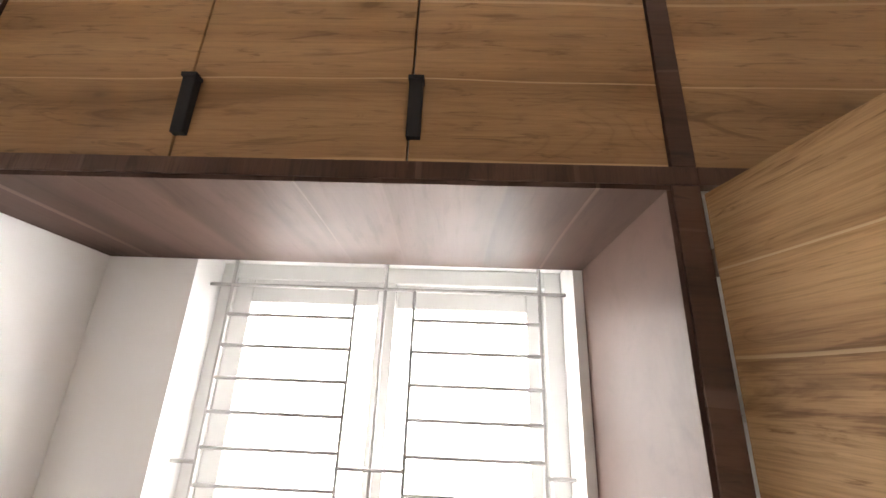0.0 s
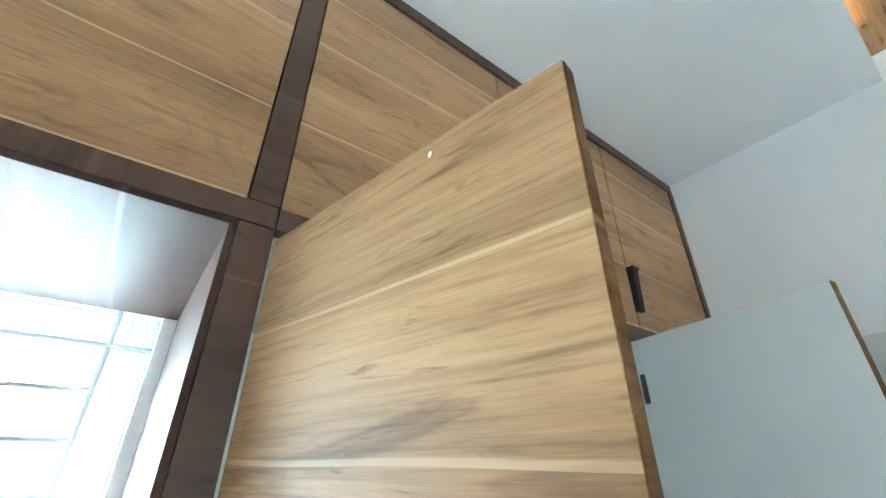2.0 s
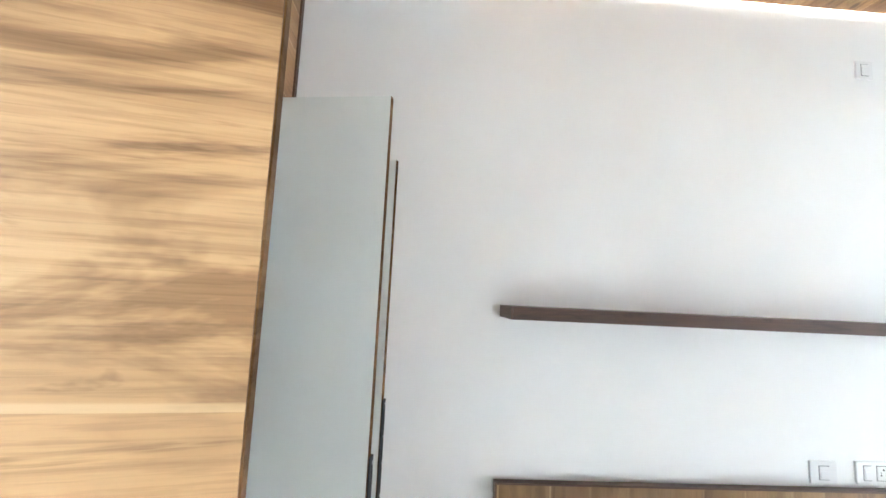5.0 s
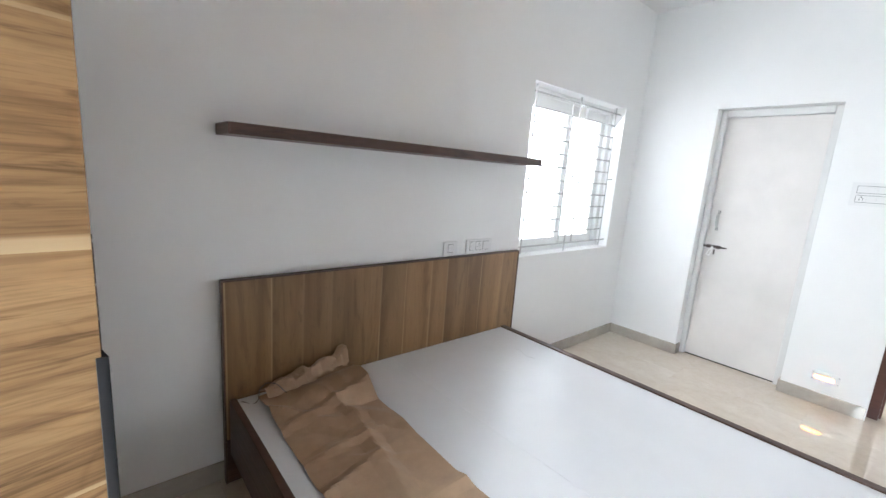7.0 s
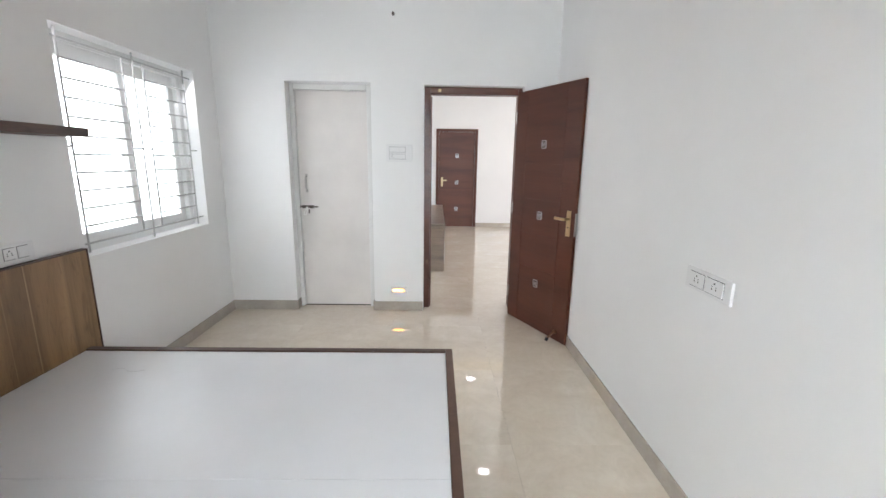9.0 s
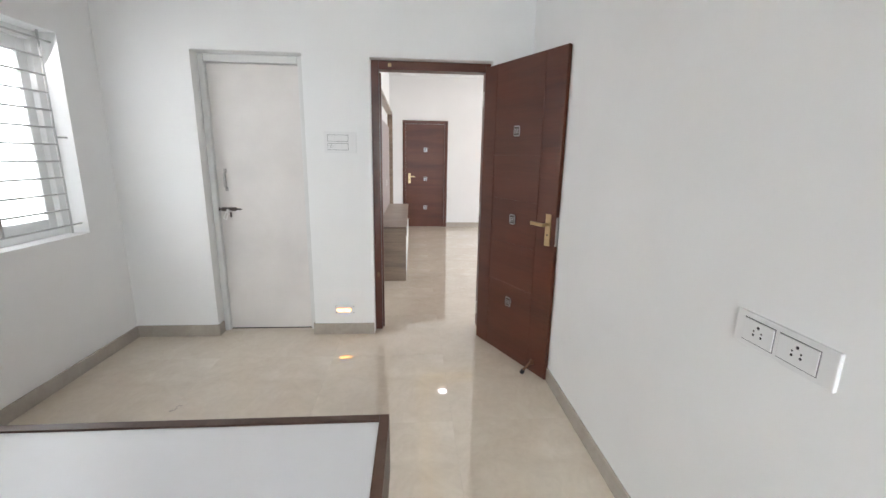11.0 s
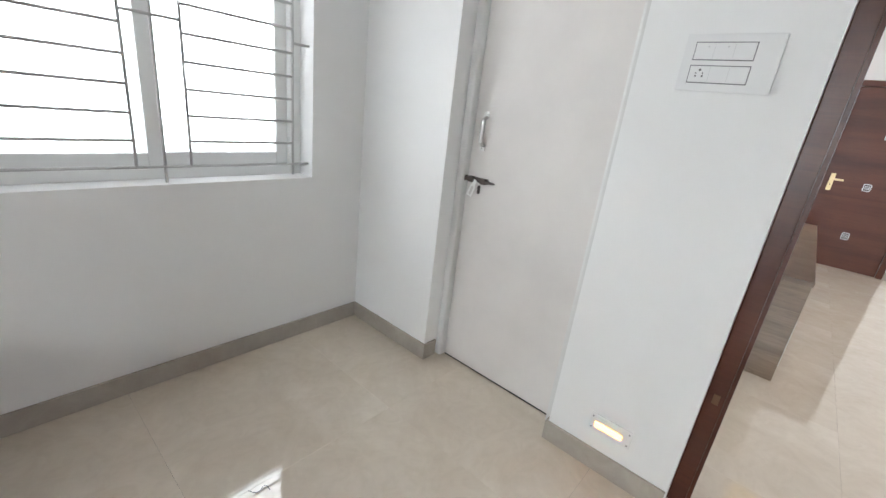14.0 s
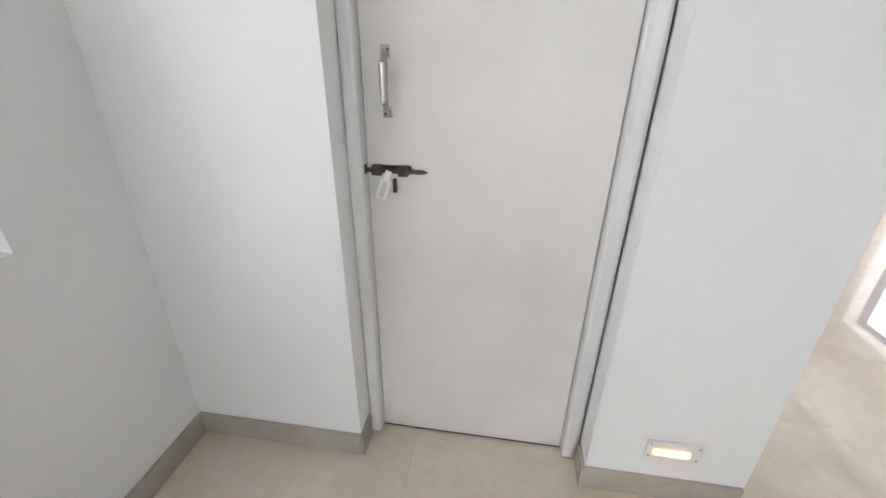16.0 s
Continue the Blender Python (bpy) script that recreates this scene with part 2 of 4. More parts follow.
TAUPE = laminate("taupe_laminate", 2, (0.16, 0.110, 0.076), (0.215, 0.155, 0.112), (0.265, 0.195, 0.145), (0.30, 0.23, 0.17), 0.32, 0.1, plank=5.0, vein_width=0.015, knots=0.2, figure=0.45)
MAUVE = plain("mauve_panel", (0.40, 0.332, 0.322), 0.3, vary=0.04, coat=0.2)
LINER = plain("white_cabinet_liner", (0.78, 0.81, 0.795), 0.38, vary=0.02, scale=3)
DECK = plain("white_bed_board", (0.76, 0.77, 0.79), 0.34, vary=0.03, scale=2.2)
UPVC = plain("white_window_frame", (0.80, 0.81, 0.80), 0.3, vary=0.02)
GRILLE = plain("grey_painted_steel", (0.52, 0.515, 0.51), 0.45, vary=0.05)
DOOR_WHITE = plain("off_white_door", (0.75, 0.715, 0.69), 0.45, vary=0.075, scale=2.0, bump=0.05, bump_scale=60)
FRAME_WHITE = plain("white_door_frame", (0.72, 0.715, 0.70), 0.4, vary=0.03)
BLACK = plain("black_handle", (0.010, 0.010, 0.013), 0.55, vary=0.1)
BRASS = plain("antique_brass", (0.62, 0.46, 0.26), 0.28, 1.0, 0.08)
BRONZE = plain("aged_bronze", (0.22, 0.13, 0.085), 0.35, 1.0, 0.1)
STEEL = plain("brushed_steel", (0.50, 0.485, 0.465), 0.28, 1.0, 0.06)
# hinge plates: the brown-grey is a reflection put into the metal's colour
NICKEL = plain("reflection_tinted_nickel", (0.36, 0.31, 0.27), 0.38, 1.0, 0.08)
DARK_STEEL = plain("dark_steel", (0.13, 0.11, 0.10), 0.36, 1.0, 0.08)
PALE_METAL = plain("pale_metal", (0.90, 0.89, 0.87), 0.3, 0.0, 0.03)
SILVER = plain("silver_inlay", (0.62, 0.62, 0.63), 0.3, 0.9, 0.05)
PLASTIC = plain("white_plastic", (0.80, 0.80, 0.80), 0.5, vary=0.015)
GREY_LINE = plain("grey_plastic", (0.17, 0.17, 0.18), 0.4)
SEAM = plain("pale_grey_plastic", (0.58, 0.58, 0.58), 0.4)
KRAFT = plain("brown_kraft_paper", (0.44, 0.295, 0.185), 0.5, vary=0.08, scale=14, bump=0.3, bump_scale=28)
CORD = plain("grey_cord", (0.16, 0.15, 0.15), 0.7)
GLASS = glass_pane()
LED_WARM = glowing("warm_led", (1.0, 0.66, 0.2), 1.3)
LED_CREAM = glowing("cream_led", (1.0, 0.90, 0.74), 4.5)
LED_YELLOW = glowing("yellow_led", (1.0, 0.70, 0.20), 1.2)
LED_MEDIA = glowing("media_led", (1.0, 0.62, 0.16), 4.0)
LED_FOOT = glowing("foot_led", (1.0, 0.45, 0.085), 7.0)
DAYLIGHT = glowing("bright_overcast", (0.93, 1.0, 0.97), 2.3)
LED_WHITE = glowing("white_led", (1.0, 0.98, 0.94), 14.0)

# ---- building helpers ----
WORLD_OF = {}


def box(bm, x0, x1, y0, y1, z0, z1, bevel=0.0):
    r = bmesh.ops.create_cube(bm, size=1.0)
    for v in r["verts"]:
        v.co = Vector((x0 + (v.co.x + 0.5) * (x1 - x0), y0 + (v.co.y + 0.5) * (y1 - y0), z0 + (v.co.z + 0.5) * (z1 - z0)))
    if bevel:
        edges = {e for v in r["verts"] for e in v.link_edges}
        bmesh.ops.bevel(bm, geom=list(edges), offset=bevel, segments=2, affect="EDGES", profile=0.6)
    return bm


def boxed(*dims, bevel=0.0):
    return box(bmesh.new(), *dims, bevel=bevel)


def rod(bm, a, b, r, sides=12, r2=None):
    a, b = Vector(a), Vector(b)
    d = b - a
    m = Matrix.Translation((a + b) / 2) @ d.to_track_quat("Z", "Y").to_matrix().to_4x4()
    bmesh.ops.create_cone(bm, cap_ends=True, segments=sides, radius1=r, radius2=r if r2 is None else r2, depth=d.length, matrix=m)
    return bm


def mesh_of(name, bm, material, smooth=False):
    me = bpy.data.meshes.new(name)
    bmesh.ops.recalc_face_normals(bm, faces=bm.faces)
    bm.to_mesh(me)
    bm.free()
    me.materials.append(material)
    if smooth:
        for f in me.polygons:
            f.use_smooth = True
    return me


def thing(name, x, y, z, label, category, group="", rz=0):
    ob = new(name)
    ob.empty_display_size = 0.05
    m = pose(x, y, z, 0, 0, rz)
    ob.matrix_basis = m
    WORLD_OF[ob] = m
    return tagged(ob, label, category, group)


def part(name, bm, material, parent, label="", local=False, m=None, smooth=False):
    """One mesh under a thing or a part. The bmesh is in world places unless local; m: the part's own pose in its parent."""
    w = WORLD_OF[parent]
    if not local and m is None:
        bmesh.ops.transform(bm, matrix=w.inverted(), verts=bm.verts)
    ob = new(name, mesh_of(name, bm, material, smooth))
    ob.parent = parent
    ob.matrix_basis = m or Matrix()
    WORLD_OF[ob] = w @ (m or Matrix())
    if label:
        ob["label"] = label
    return ob


def structure(name, bm, material, label="", category=""):
    ob = new(name, mesh_of(name, bm, material))
    WORLD_OF[ob] = Matrix()
    return tagged(ob, label or name.replace("_", " "), category or name.split("_")[0], kind="structure")


# ---- the room's shell ----
XW, YS, ZC = -4.964, -3.068, 3.0
FRONT = -4.43          # wardrobe front
W1 = (-2.775, -1.60)   # west window, along y
W2 = (-1.60, -0.315)   # north window, along x
SILL, HEAD = 0.90, 2.14
BD = (-1.386, -0.622)  # alcove of the bathroom door, along y
MD = (-2.771, -1.867)  # main door's frame, along y
XF = 5.377             # far wall of the hall
YN = -1.72             # the hall's north wall
ZH = 2.97

bm = bmesh.new()
box(bm, -5.2, W2[0], 0, 0.23, 0, 3.1)
box(bm, W2[1], XF + 0.2, 0, 0.23, 0, 3.1)
box(bm, W2[0], W2[1], 0, 0.23, 0, SILL)
box(bm, W2[0], W2[1], 0, 0.23, HEAD, 3.1)
structure("wall_north", bm, PAINT, "white painted bedroom wall behind the bed", "wall")
bm = bmesh.new()
box(bm, 0, 0.2, BD[1], 0, 0, 3.1)
box(bm, 0, 0.2, MD[1], BD[0], 0, 3.1)
box(bm, 0, 0.2, YS, MD[0], 0, 3.1)
box(bm, 0, 0.2, BD[0], BD[1], 2.143, 3.1)
box(bm, 0, 0.2, MD[0], MD[1], 2.13, 3.1)
structure("wall_east", bm, PAINT, "white painted bedroom wall with two doors", "wall")
structure("wall_south", boxed(-5.2, 0.2, YS - 0.2, YS, 0, 3.1), PAINT, "plain white painted bedroom wall", "wall")
bm = bmesh.new()
box(bm, -5.2, XW, W1[1], 0, 0, 3.1)
box(bm, -5.2, XW, YS, W1[0], 0, 3.1)
box(bm, -5.2, XW, W1[0], W1[1], 0, SILL)
box(bm, -5.2, XW, W1[0], W1[1], HEAD, 3.1)
structure("wall_west", bm, PAINT, "white painted wall with a barred window", "wall")
structure("ceiling_bedroom", boxed(-5.2, 0.2, YS, 0, ZC, 3.1), CEIL, "white painted bedroom ceiling", "ceiling")
bm = boxed(-5.0, -3.75, YS, 0, 2.875, 2.998)
structure("ceiling_drop", bm, CEIL, "lowered white gypsum ceiling above the wardrobe", "ceiling")
structure("ceiling_wood", boxed(-3.7495, -1.7, YS + 0.002, -0.002, 2.974, 2.997), TEAK, "orange-brown wood panel set in the ceiling", "ceiling")
structure("ceiling_led", boxed(-3.7497, -3.745, YS + 0.16, -0.16, 2.945, 2.96), LED_WARM, "warm light strip hidden along the ceiling step", "light strip")
structure("ceiling_led_wall", boxed(-3.7, -1.75, -0.010, -0.003, 2.972, 2.99), LED_CREAM, "warm light strip along the top of the wall", "light strip")

# the hall beyond the door
structure("wall_hall_north", boxed(0.2, XF, YN, YN + 0.15, 0, 3.2), PAINT, "white painted hall wall", "wall")
FD = (-2.885, -1.975)
FW = (-6.1, -3.9)
bm = bmesh.new()
box(bm, XF, XF + 0.2, FD[1], 0, 0, 3.2)
box(bm, XF, XF + 0.2, FW[1], FD[0], 0, 3.2)
box(bm, XF, XF + 0.2, -6.6, FW[0], 0, 3.2)
box(bm, XF, XF + 0.2, FD[0], FD[1], 2.14, 3.2)
box(bm, XF, XF + 0.2, FW[0], FW[1], 0, 0.93)
box(bm, XF, XF + 0.2, FW[0], FW[1], 2.08, 3.2)
structure("wall_hall_far", bm, PAINT, "white painted far wall of the hall", "wall")
# unseen south wall; its wide opening is assumed, to let the added lamp in
bm = bmesh.new()
box(bm, 0.0, 2.2, -6.6, -6.4, 0, 3.2)
box(bm, 5.2, XF, -6.6, -6.4, 0, 3.2)
box(bm, 2.2, 5.2, -6.6, -6.4, 0, 0.1)
box(bm, 2.2, 5.2, -6.6, -6.4, 2.4, 3.2)
structure("wall_hall_south", bm, PAINT, "white painted hall wall", "wall")
structure("wall_hall_west", boxed(0.0, 0.2, -6.4, YS - 0.2, 0, 3.2), PAINT, "white painted hall wall", "wall")
TR = (0.9, 4.57, -5.3, -2.35)
bm = bmesh.new()
box(bm, 0.2, TR[0], -6.4, YN, ZH, 3.2)
box(bm, TR[1], XF, -6.4, YN, ZH, 3.2)
box(bm, TR[0], TR[1], TR[3], YN, ZH, 3.2)
box(bm, TR[0], TR[1], -6.4, TR[2], ZH, 3.2)
box(bm, TR[0], TR[1], TR[2], TR[3], 3.08, 3.2)
structure("ceiling_hall", bm, CEIL, "white hall ceiling with a lit tray recess", "ceiling")
structure("ceiling_slab", boxed(0.2, XF + 0.2, YN + 0.15, 0, 3.1, 3.2), CEIL, "plain slab", "ceiling")
bm = bmesh.new()
box(bm, TR[1] - 0.03, TR[1] - 0.004, TR[2], TR[3], 2.988, 3.006)
box(bm, TR[0], TR[1] - 0.03, TR[3] - 0.03, TR[3] - 0.004, 2.988, 3.006)
structure("tray_led", bm, LED_YELLOW, "yellow light strip round the ceiling tray", "light strip")
bm = boxed(-5.2, 0.1, YS - 0.2, 0.0, -0.12, -0.003)
box(bm, 0.1, XF + 0.2, -6.6, 0.0, -0.12, -0.003)
structure("floor", bm, GROUT, "polished beige vitrified tile floor", "floor")

structure("backdrop_west", boxed(-6.6, -6.58, -5.2, 0.9, -0.2, 4.4), DAYLIGHT, "bright overcast daylight outside the window", "backdrop")
structure("backdrop_north", boxed(-4.4, 5.6, 1.6, 1.62, -0.2, 4.4), DAYLIGHT, "bright overcast daylight outside the window", "backdrop")
structure("backdrop_hall", boxed(7.0, 7.02, -7.0, -2.4, -0.2, 4.4), DAYLIGHT, "bright overcast daylight outside the window", "backdrop")

# skirting, butted round the openings
T, HB = 0.012, 0.092
bm = bmesh.new()
box(bm, -4.40, -0.012, -T, 0, 0, HB, 0.002)
structure("baseboard_north", bm, SKIRT, "beige tile skirting", "skirting")
bm = bmesh.new()
box(bm, -T, 0, BD[1], -0.0, 0, HB, 0.002)
box(bm, -T, 0.085, BD[1] - 0.012, BD[1], 0, HB, 0.002)
structure("baseboard_east", bm, SKIRT, "beige tile skirting turning into the door alcove", "skirting")
bm = bmesh.new()
box(bm, -T, 0, MD[1] + 0.004, BD[0], 0, HB, 0.002)
box(bm, -T, 0.085, BD[0], BD[0] + 0.012, 0, HB, 0.002)
structure("baseboard_pier", bm, SKIRT, "beige tile skirting on the pier between the doors", "skirting")
bm = boxed(-4.40, 0, YS, YS + T, 0, HB, bevel=0.002)
structure("baseboard_south", bm, SKIRT, "beige tile skirting", "skirting")
bm = boxed(-T, 0, YS + T, MD[0], 0, HB, bevel=0.002)
structure("baseboard_corner", bm, SKIRT, "beige tile skirting", "skirting")
bm = boxed(XF - T, XF, -6.4, FD[0], 0, HB, bevel=0.002)
structure("baseboard_hall", bm, SKIRT, "beige tile skirting of the hall", "skirting")

# ---- windows: sliding sashes and a painted grille ----


def barred_window(name, x, y, z, rz, w, h, gd, fd, top_bar, label):
    """u along the wall, v outwards, from the sill's corner; gd, fd: how deep the grille and the frame sit."""
    win = thing(name, x, y, z, label, "window", rz=rz)
    tagged(win, kind="structure")
    o = 0.055
    bm = bmesh.new()
    box(bm, 0, o, fd, fd + 0.07, 0, h, 0.004)
    box(bm, w - o, w, fd, fd + 0.07, 0, h, 0.004)
    box(bm, o, w - o, fd, fd + 0.07, 0, o - 0.01, 0.004)
    box(bm, o, w - o, fd, fd + 0.07, h - o, h, 0.004)
    part("window_frame", bm, UPVC, win, local=True)
    c = w / 2
    for a, b, v in ((o, c + 0.027, fd + 0.006), (c - 0.03, w - o + 0.004, fd + 0.036)):
        bm = bmesh.new()
        s, lo, hi = 0.062, o - 0.008, h - o + 0.002
        box(bm, a, a + s, v, v + 0.028, lo, hi, 0.004)
        box(bm, b - s, b, v, v + 0.028, lo, hi, 0.004)
        box(bm, a + s, b - s, v, v + 0.028, lo, lo + 0.06, 0.004)
        box(bm, a + s, b - s, v, v + 0.028, hi - s - 0.02, hi, 0.004)
        sash = part("sash", bm, UPVC, win, local=True)
        pane = part("pane", boxed(a + s - 0.004, b - s + 0.004, v + 0.011, v + 0.017, lo + 0.056, hi - s - 0.016), GLASS, sash, local=True)
        pane.visible_shadow = False
    # grille
    r = 0.0058
    low, top = 0.065, top_bar
    u0, u3 = 0.075, w - 0.085
    u1, u2 = c - 0.097, c + 0.097
    for u in (u0, u3):
        part("upright_bar", rod(bmesh.new(), (u, gd, 0.012), (u, gd, h - 0.005), r, 8), GRILLE, win, local=True, smooth=True)
    part("upright_bar", rod(bmesh.new(), (c, gd, 0.0), (c, gd, h - 0.005), r, 8), GRILLE, win, local=True, smooth=True)
    for u in (u1, u2):
        part("upright_bar", rod(bmesh.new(), (u, gd, low), (u, gd, top), r, 8), GRILLE, win, local=True, smooth=True)
    n = 11
    for k in range(n + 1):
        zz = low + (top - low) * k / n
        if k in (0, n):
            part("cross_bar", rod(bmesh.new(), (-0.01, gd, zz), (w + 0.01, gd, zz), r, 8), GRILLE, win, local=True, smooth=True)
        else:
            for a, b in ((u0, u1), (u2, u3)):
                part("cross_bar", rod(bmesh.new(), (a, gd, zz), (b, gd, zz), r, 8), GRILLE, win, local=True, smooth=True)
    zz = 0.618
    for a, b in ((-0.01, u0), (u1, u2), (u3, w + 0.01)):
        part("stay_bar", rod(bmesh.new(), (a, gd, zz), (b, gd, zz), r, 8), GRILLE, win, local=True, smooth=True)
    return win


barred_window("window_1", XW, W1[0], SILL, 90, W1[1] - W1[0], HEAD - SILL, 0.094, 0.15, 1.150, "white sliding window behind a grey steel grille")
barred_window("window_2", W2[0], 0, SILL, 0, W2[1] - W2[0], HEAD - SILL, 0.04, 0.115, 1.185, "white sliding window behind a grey steel grille")
fw = thing("window_3", XF, FW[1], 0.93, "white window in the far wall of the hall", "window", rz=-90)
tagged(fw, kind="structure")
bm = bmesh.new()
for a, b, lo, hi in ((0, 0.06, 0, 1.15), (2.14, 2.2, 0, 1.15), (0.06, 2.14, 0, 0.06), (0.06, 2.14, 1.09, 1.15), (0.7, 0.78, 0.06, 1.09), (1.42, 1.5, 0.06, 1.09)):
    box(bm, a, b, 0.1, 0.16, lo, hi, 0.004)
part("window_frame", bm, UPVC, fw, local=True)
for k in range(9):
    part("cross_bar", rod(bmesh.new(), (0.0, 0.05, 0.1 + 0.11 * k), (2.2, 0.05, 0.1 + 0.11 * k), 0.005, 6), GRILLE, fw, local=True)

# ---- wardrobe wall ----


def pull(parent, y, z0=2.206, z1=2.342):
    """Black wedge-shaped bar pull with a lipped top."""
    bm = bmesh.new()
    box(bm, FRONT - 0.006, FRONT + 0.018, y - 0.014, y + 0.014, z0, z1, 0.002)
    for v in bm.verts:
        if v.co.x > FRONT + 0.01 and v.co.z < z0 + 0.02:
            v.co.x -= 0.006
    box(bm, FRONT - 0.006, FRONT + 0.022, y - 0.016, y + 0.016, z1 - 0.006, z1 + 0.003, 0.001)
    return part("handle", bm, BLACK, parent, "black metal pull")


LZ0, LZ1 = 2.158, 2.832


def loft(y0, y1, seams, label, stile_left, stile_right):
    unit = thing("loft_cabinet", FRONT, (y0 + y1) / 2, 2.107, label, "cabinet", "loft cabinets")
    bm = bmesh.new()
    box(bm, XW, FRONT - 0.03, y0 + 0.004, y1 - 0.004, 2.123, 2.14)
    box(bm, XW, FRONT - 0.03, y0 + 0.004, y0 + 0.02, 2.14, 2.86)
    box(bm, XW, FRONT - 0.03, y1 - 0.02, y1 - 0.004, 2.14, 2.86)
    box(bm, XW + 0.001, XW + 0.012, y0 + 0.02, y1 - 0.02, 2.14, 2.86)
    part("body", bm, LINER, unit)
    part("bottom_rail", boxed(FRONT - 0.022, FRONT + 0.004, y0, y1, 2.107 + 0.011, LZ0 - 0.003, bevel=0.0012), WALNUT_RAIL, unit)
    part("top_rail", boxed(FRONT - 0.022, FRONT + 0.004, y0, y1, LZ1 + 0.003, 2.874, bevel=0.0012), WALNUT_RAIL, unit)
    if stile_left:
        part("stile", boxed(FRONT - 0.022, FRONT + 0.0045, y0, y0 + stile_left, LZ0 - 0.002, LZ1 + 0.002, bevel=0.0012), WALNUT, unit)
    if stile_right:
        part("stile", boxed(FRONT - 0.022, FRONT + 0.0045, y1 - stile_right, y1, LZ0 - 0.002, LZ1 + 0.002, bevel=0.0012), WALNUT, unit)
    edges = [y0 + stile_left] + seams + [y1 - stile_right]
    for i, (a, b) in enumerate(zip(edges, edges[1:])):
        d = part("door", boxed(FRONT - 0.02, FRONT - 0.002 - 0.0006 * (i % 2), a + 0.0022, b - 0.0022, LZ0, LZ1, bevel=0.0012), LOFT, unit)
        if i:
            pull(d, a + 0.010)
    return unit


loft(-3.055, -1.512, [-2.53, -2.058], "brown wood-grain loft cabinet with three doors above the window", 0.03, 0.045)
loft(-1.511, -0.002, [-1.003, -0.503], "brown wood-grain loft cabinet with three doors reaching the wall", 0.0, 0.028)

lin = thing("window_surround", FRONT, -2.3, 0.0, "glossy dark walnut panels lining the window recess", "panelling")
part("soffit_panel", boxed(XW, FRONT + 0.002, YS + 0.004, -1.5625, 2.107, 2.1175, bevel=0.001), WALNUT_GLOSS, lin)
part("side_panel", boxed(XW + 0.003, FRONT + 0.002, -1.573, -1.563, 0.002, 2.106, bevel=0.001), WALNUT_GLOSS, lin)

ward = thing("wardrobe", FRONT, -0.78, 0.0, "tall wood-grain wardrobe with open doors and white shelves inside", "wardrobe")
part("stile", boxed(FRONT - 0.022, FRONT + 0.0045, -1.562, -1.512, 0.002, 2.116, bevel=0.0015), WALNUT, ward)
part("plinth", boxed(FRONT - 0.05, FRONT - 0.03, -1.51, -0.004, 0.002, 0.09), WALNUT, ward)
part("side_panel", boxed(XW + 0.003, FRONT - 0.023, -1.562, -1.546, 0.002, 2.105), LINER, ward)
part("partition", boxed(XW + 0.016, FRONT - 0.006, -0.606, -0.588, 0.09, 2.104, bevel=0.001), LINER, ward)
part("side_panel", boxed(XW + 0.003, FRONT - 0.006, -0.022, -0.004, 0.002, 2.105, bevel=0.001), LINER, ward)
part("back_panel", boxed(XW + 0.003, XW + 0.015, -1.545, -0.023, 0.09, 2.104), LINER, ward)
part("top_panel", boxed(XW + 0.003, FRONT - 0.024, -1.545, -0.023, 2.105, 2.117, bevel=0.001), LINER, ward)
part("bottom_panel", boxed(XW + 0.003, FRONT - 0.006, -1.545, -0.023, 0.072, 0.09, bevel=0.001), LINER, ward)
for zz in (1.695, 1.2, 0.55):
    part("shelf", boxed(XW + 0.016, FRONT - 0.02, -1.545, -0.607, zz, zz + 0.018, bevel=0.001), LINER, ward)
part("shelf", boxed(XW + 0.016, FRONT - 0.02, -0.587, -0.023, 1.55, 1.568, bevel=0.001), LINER, ward)


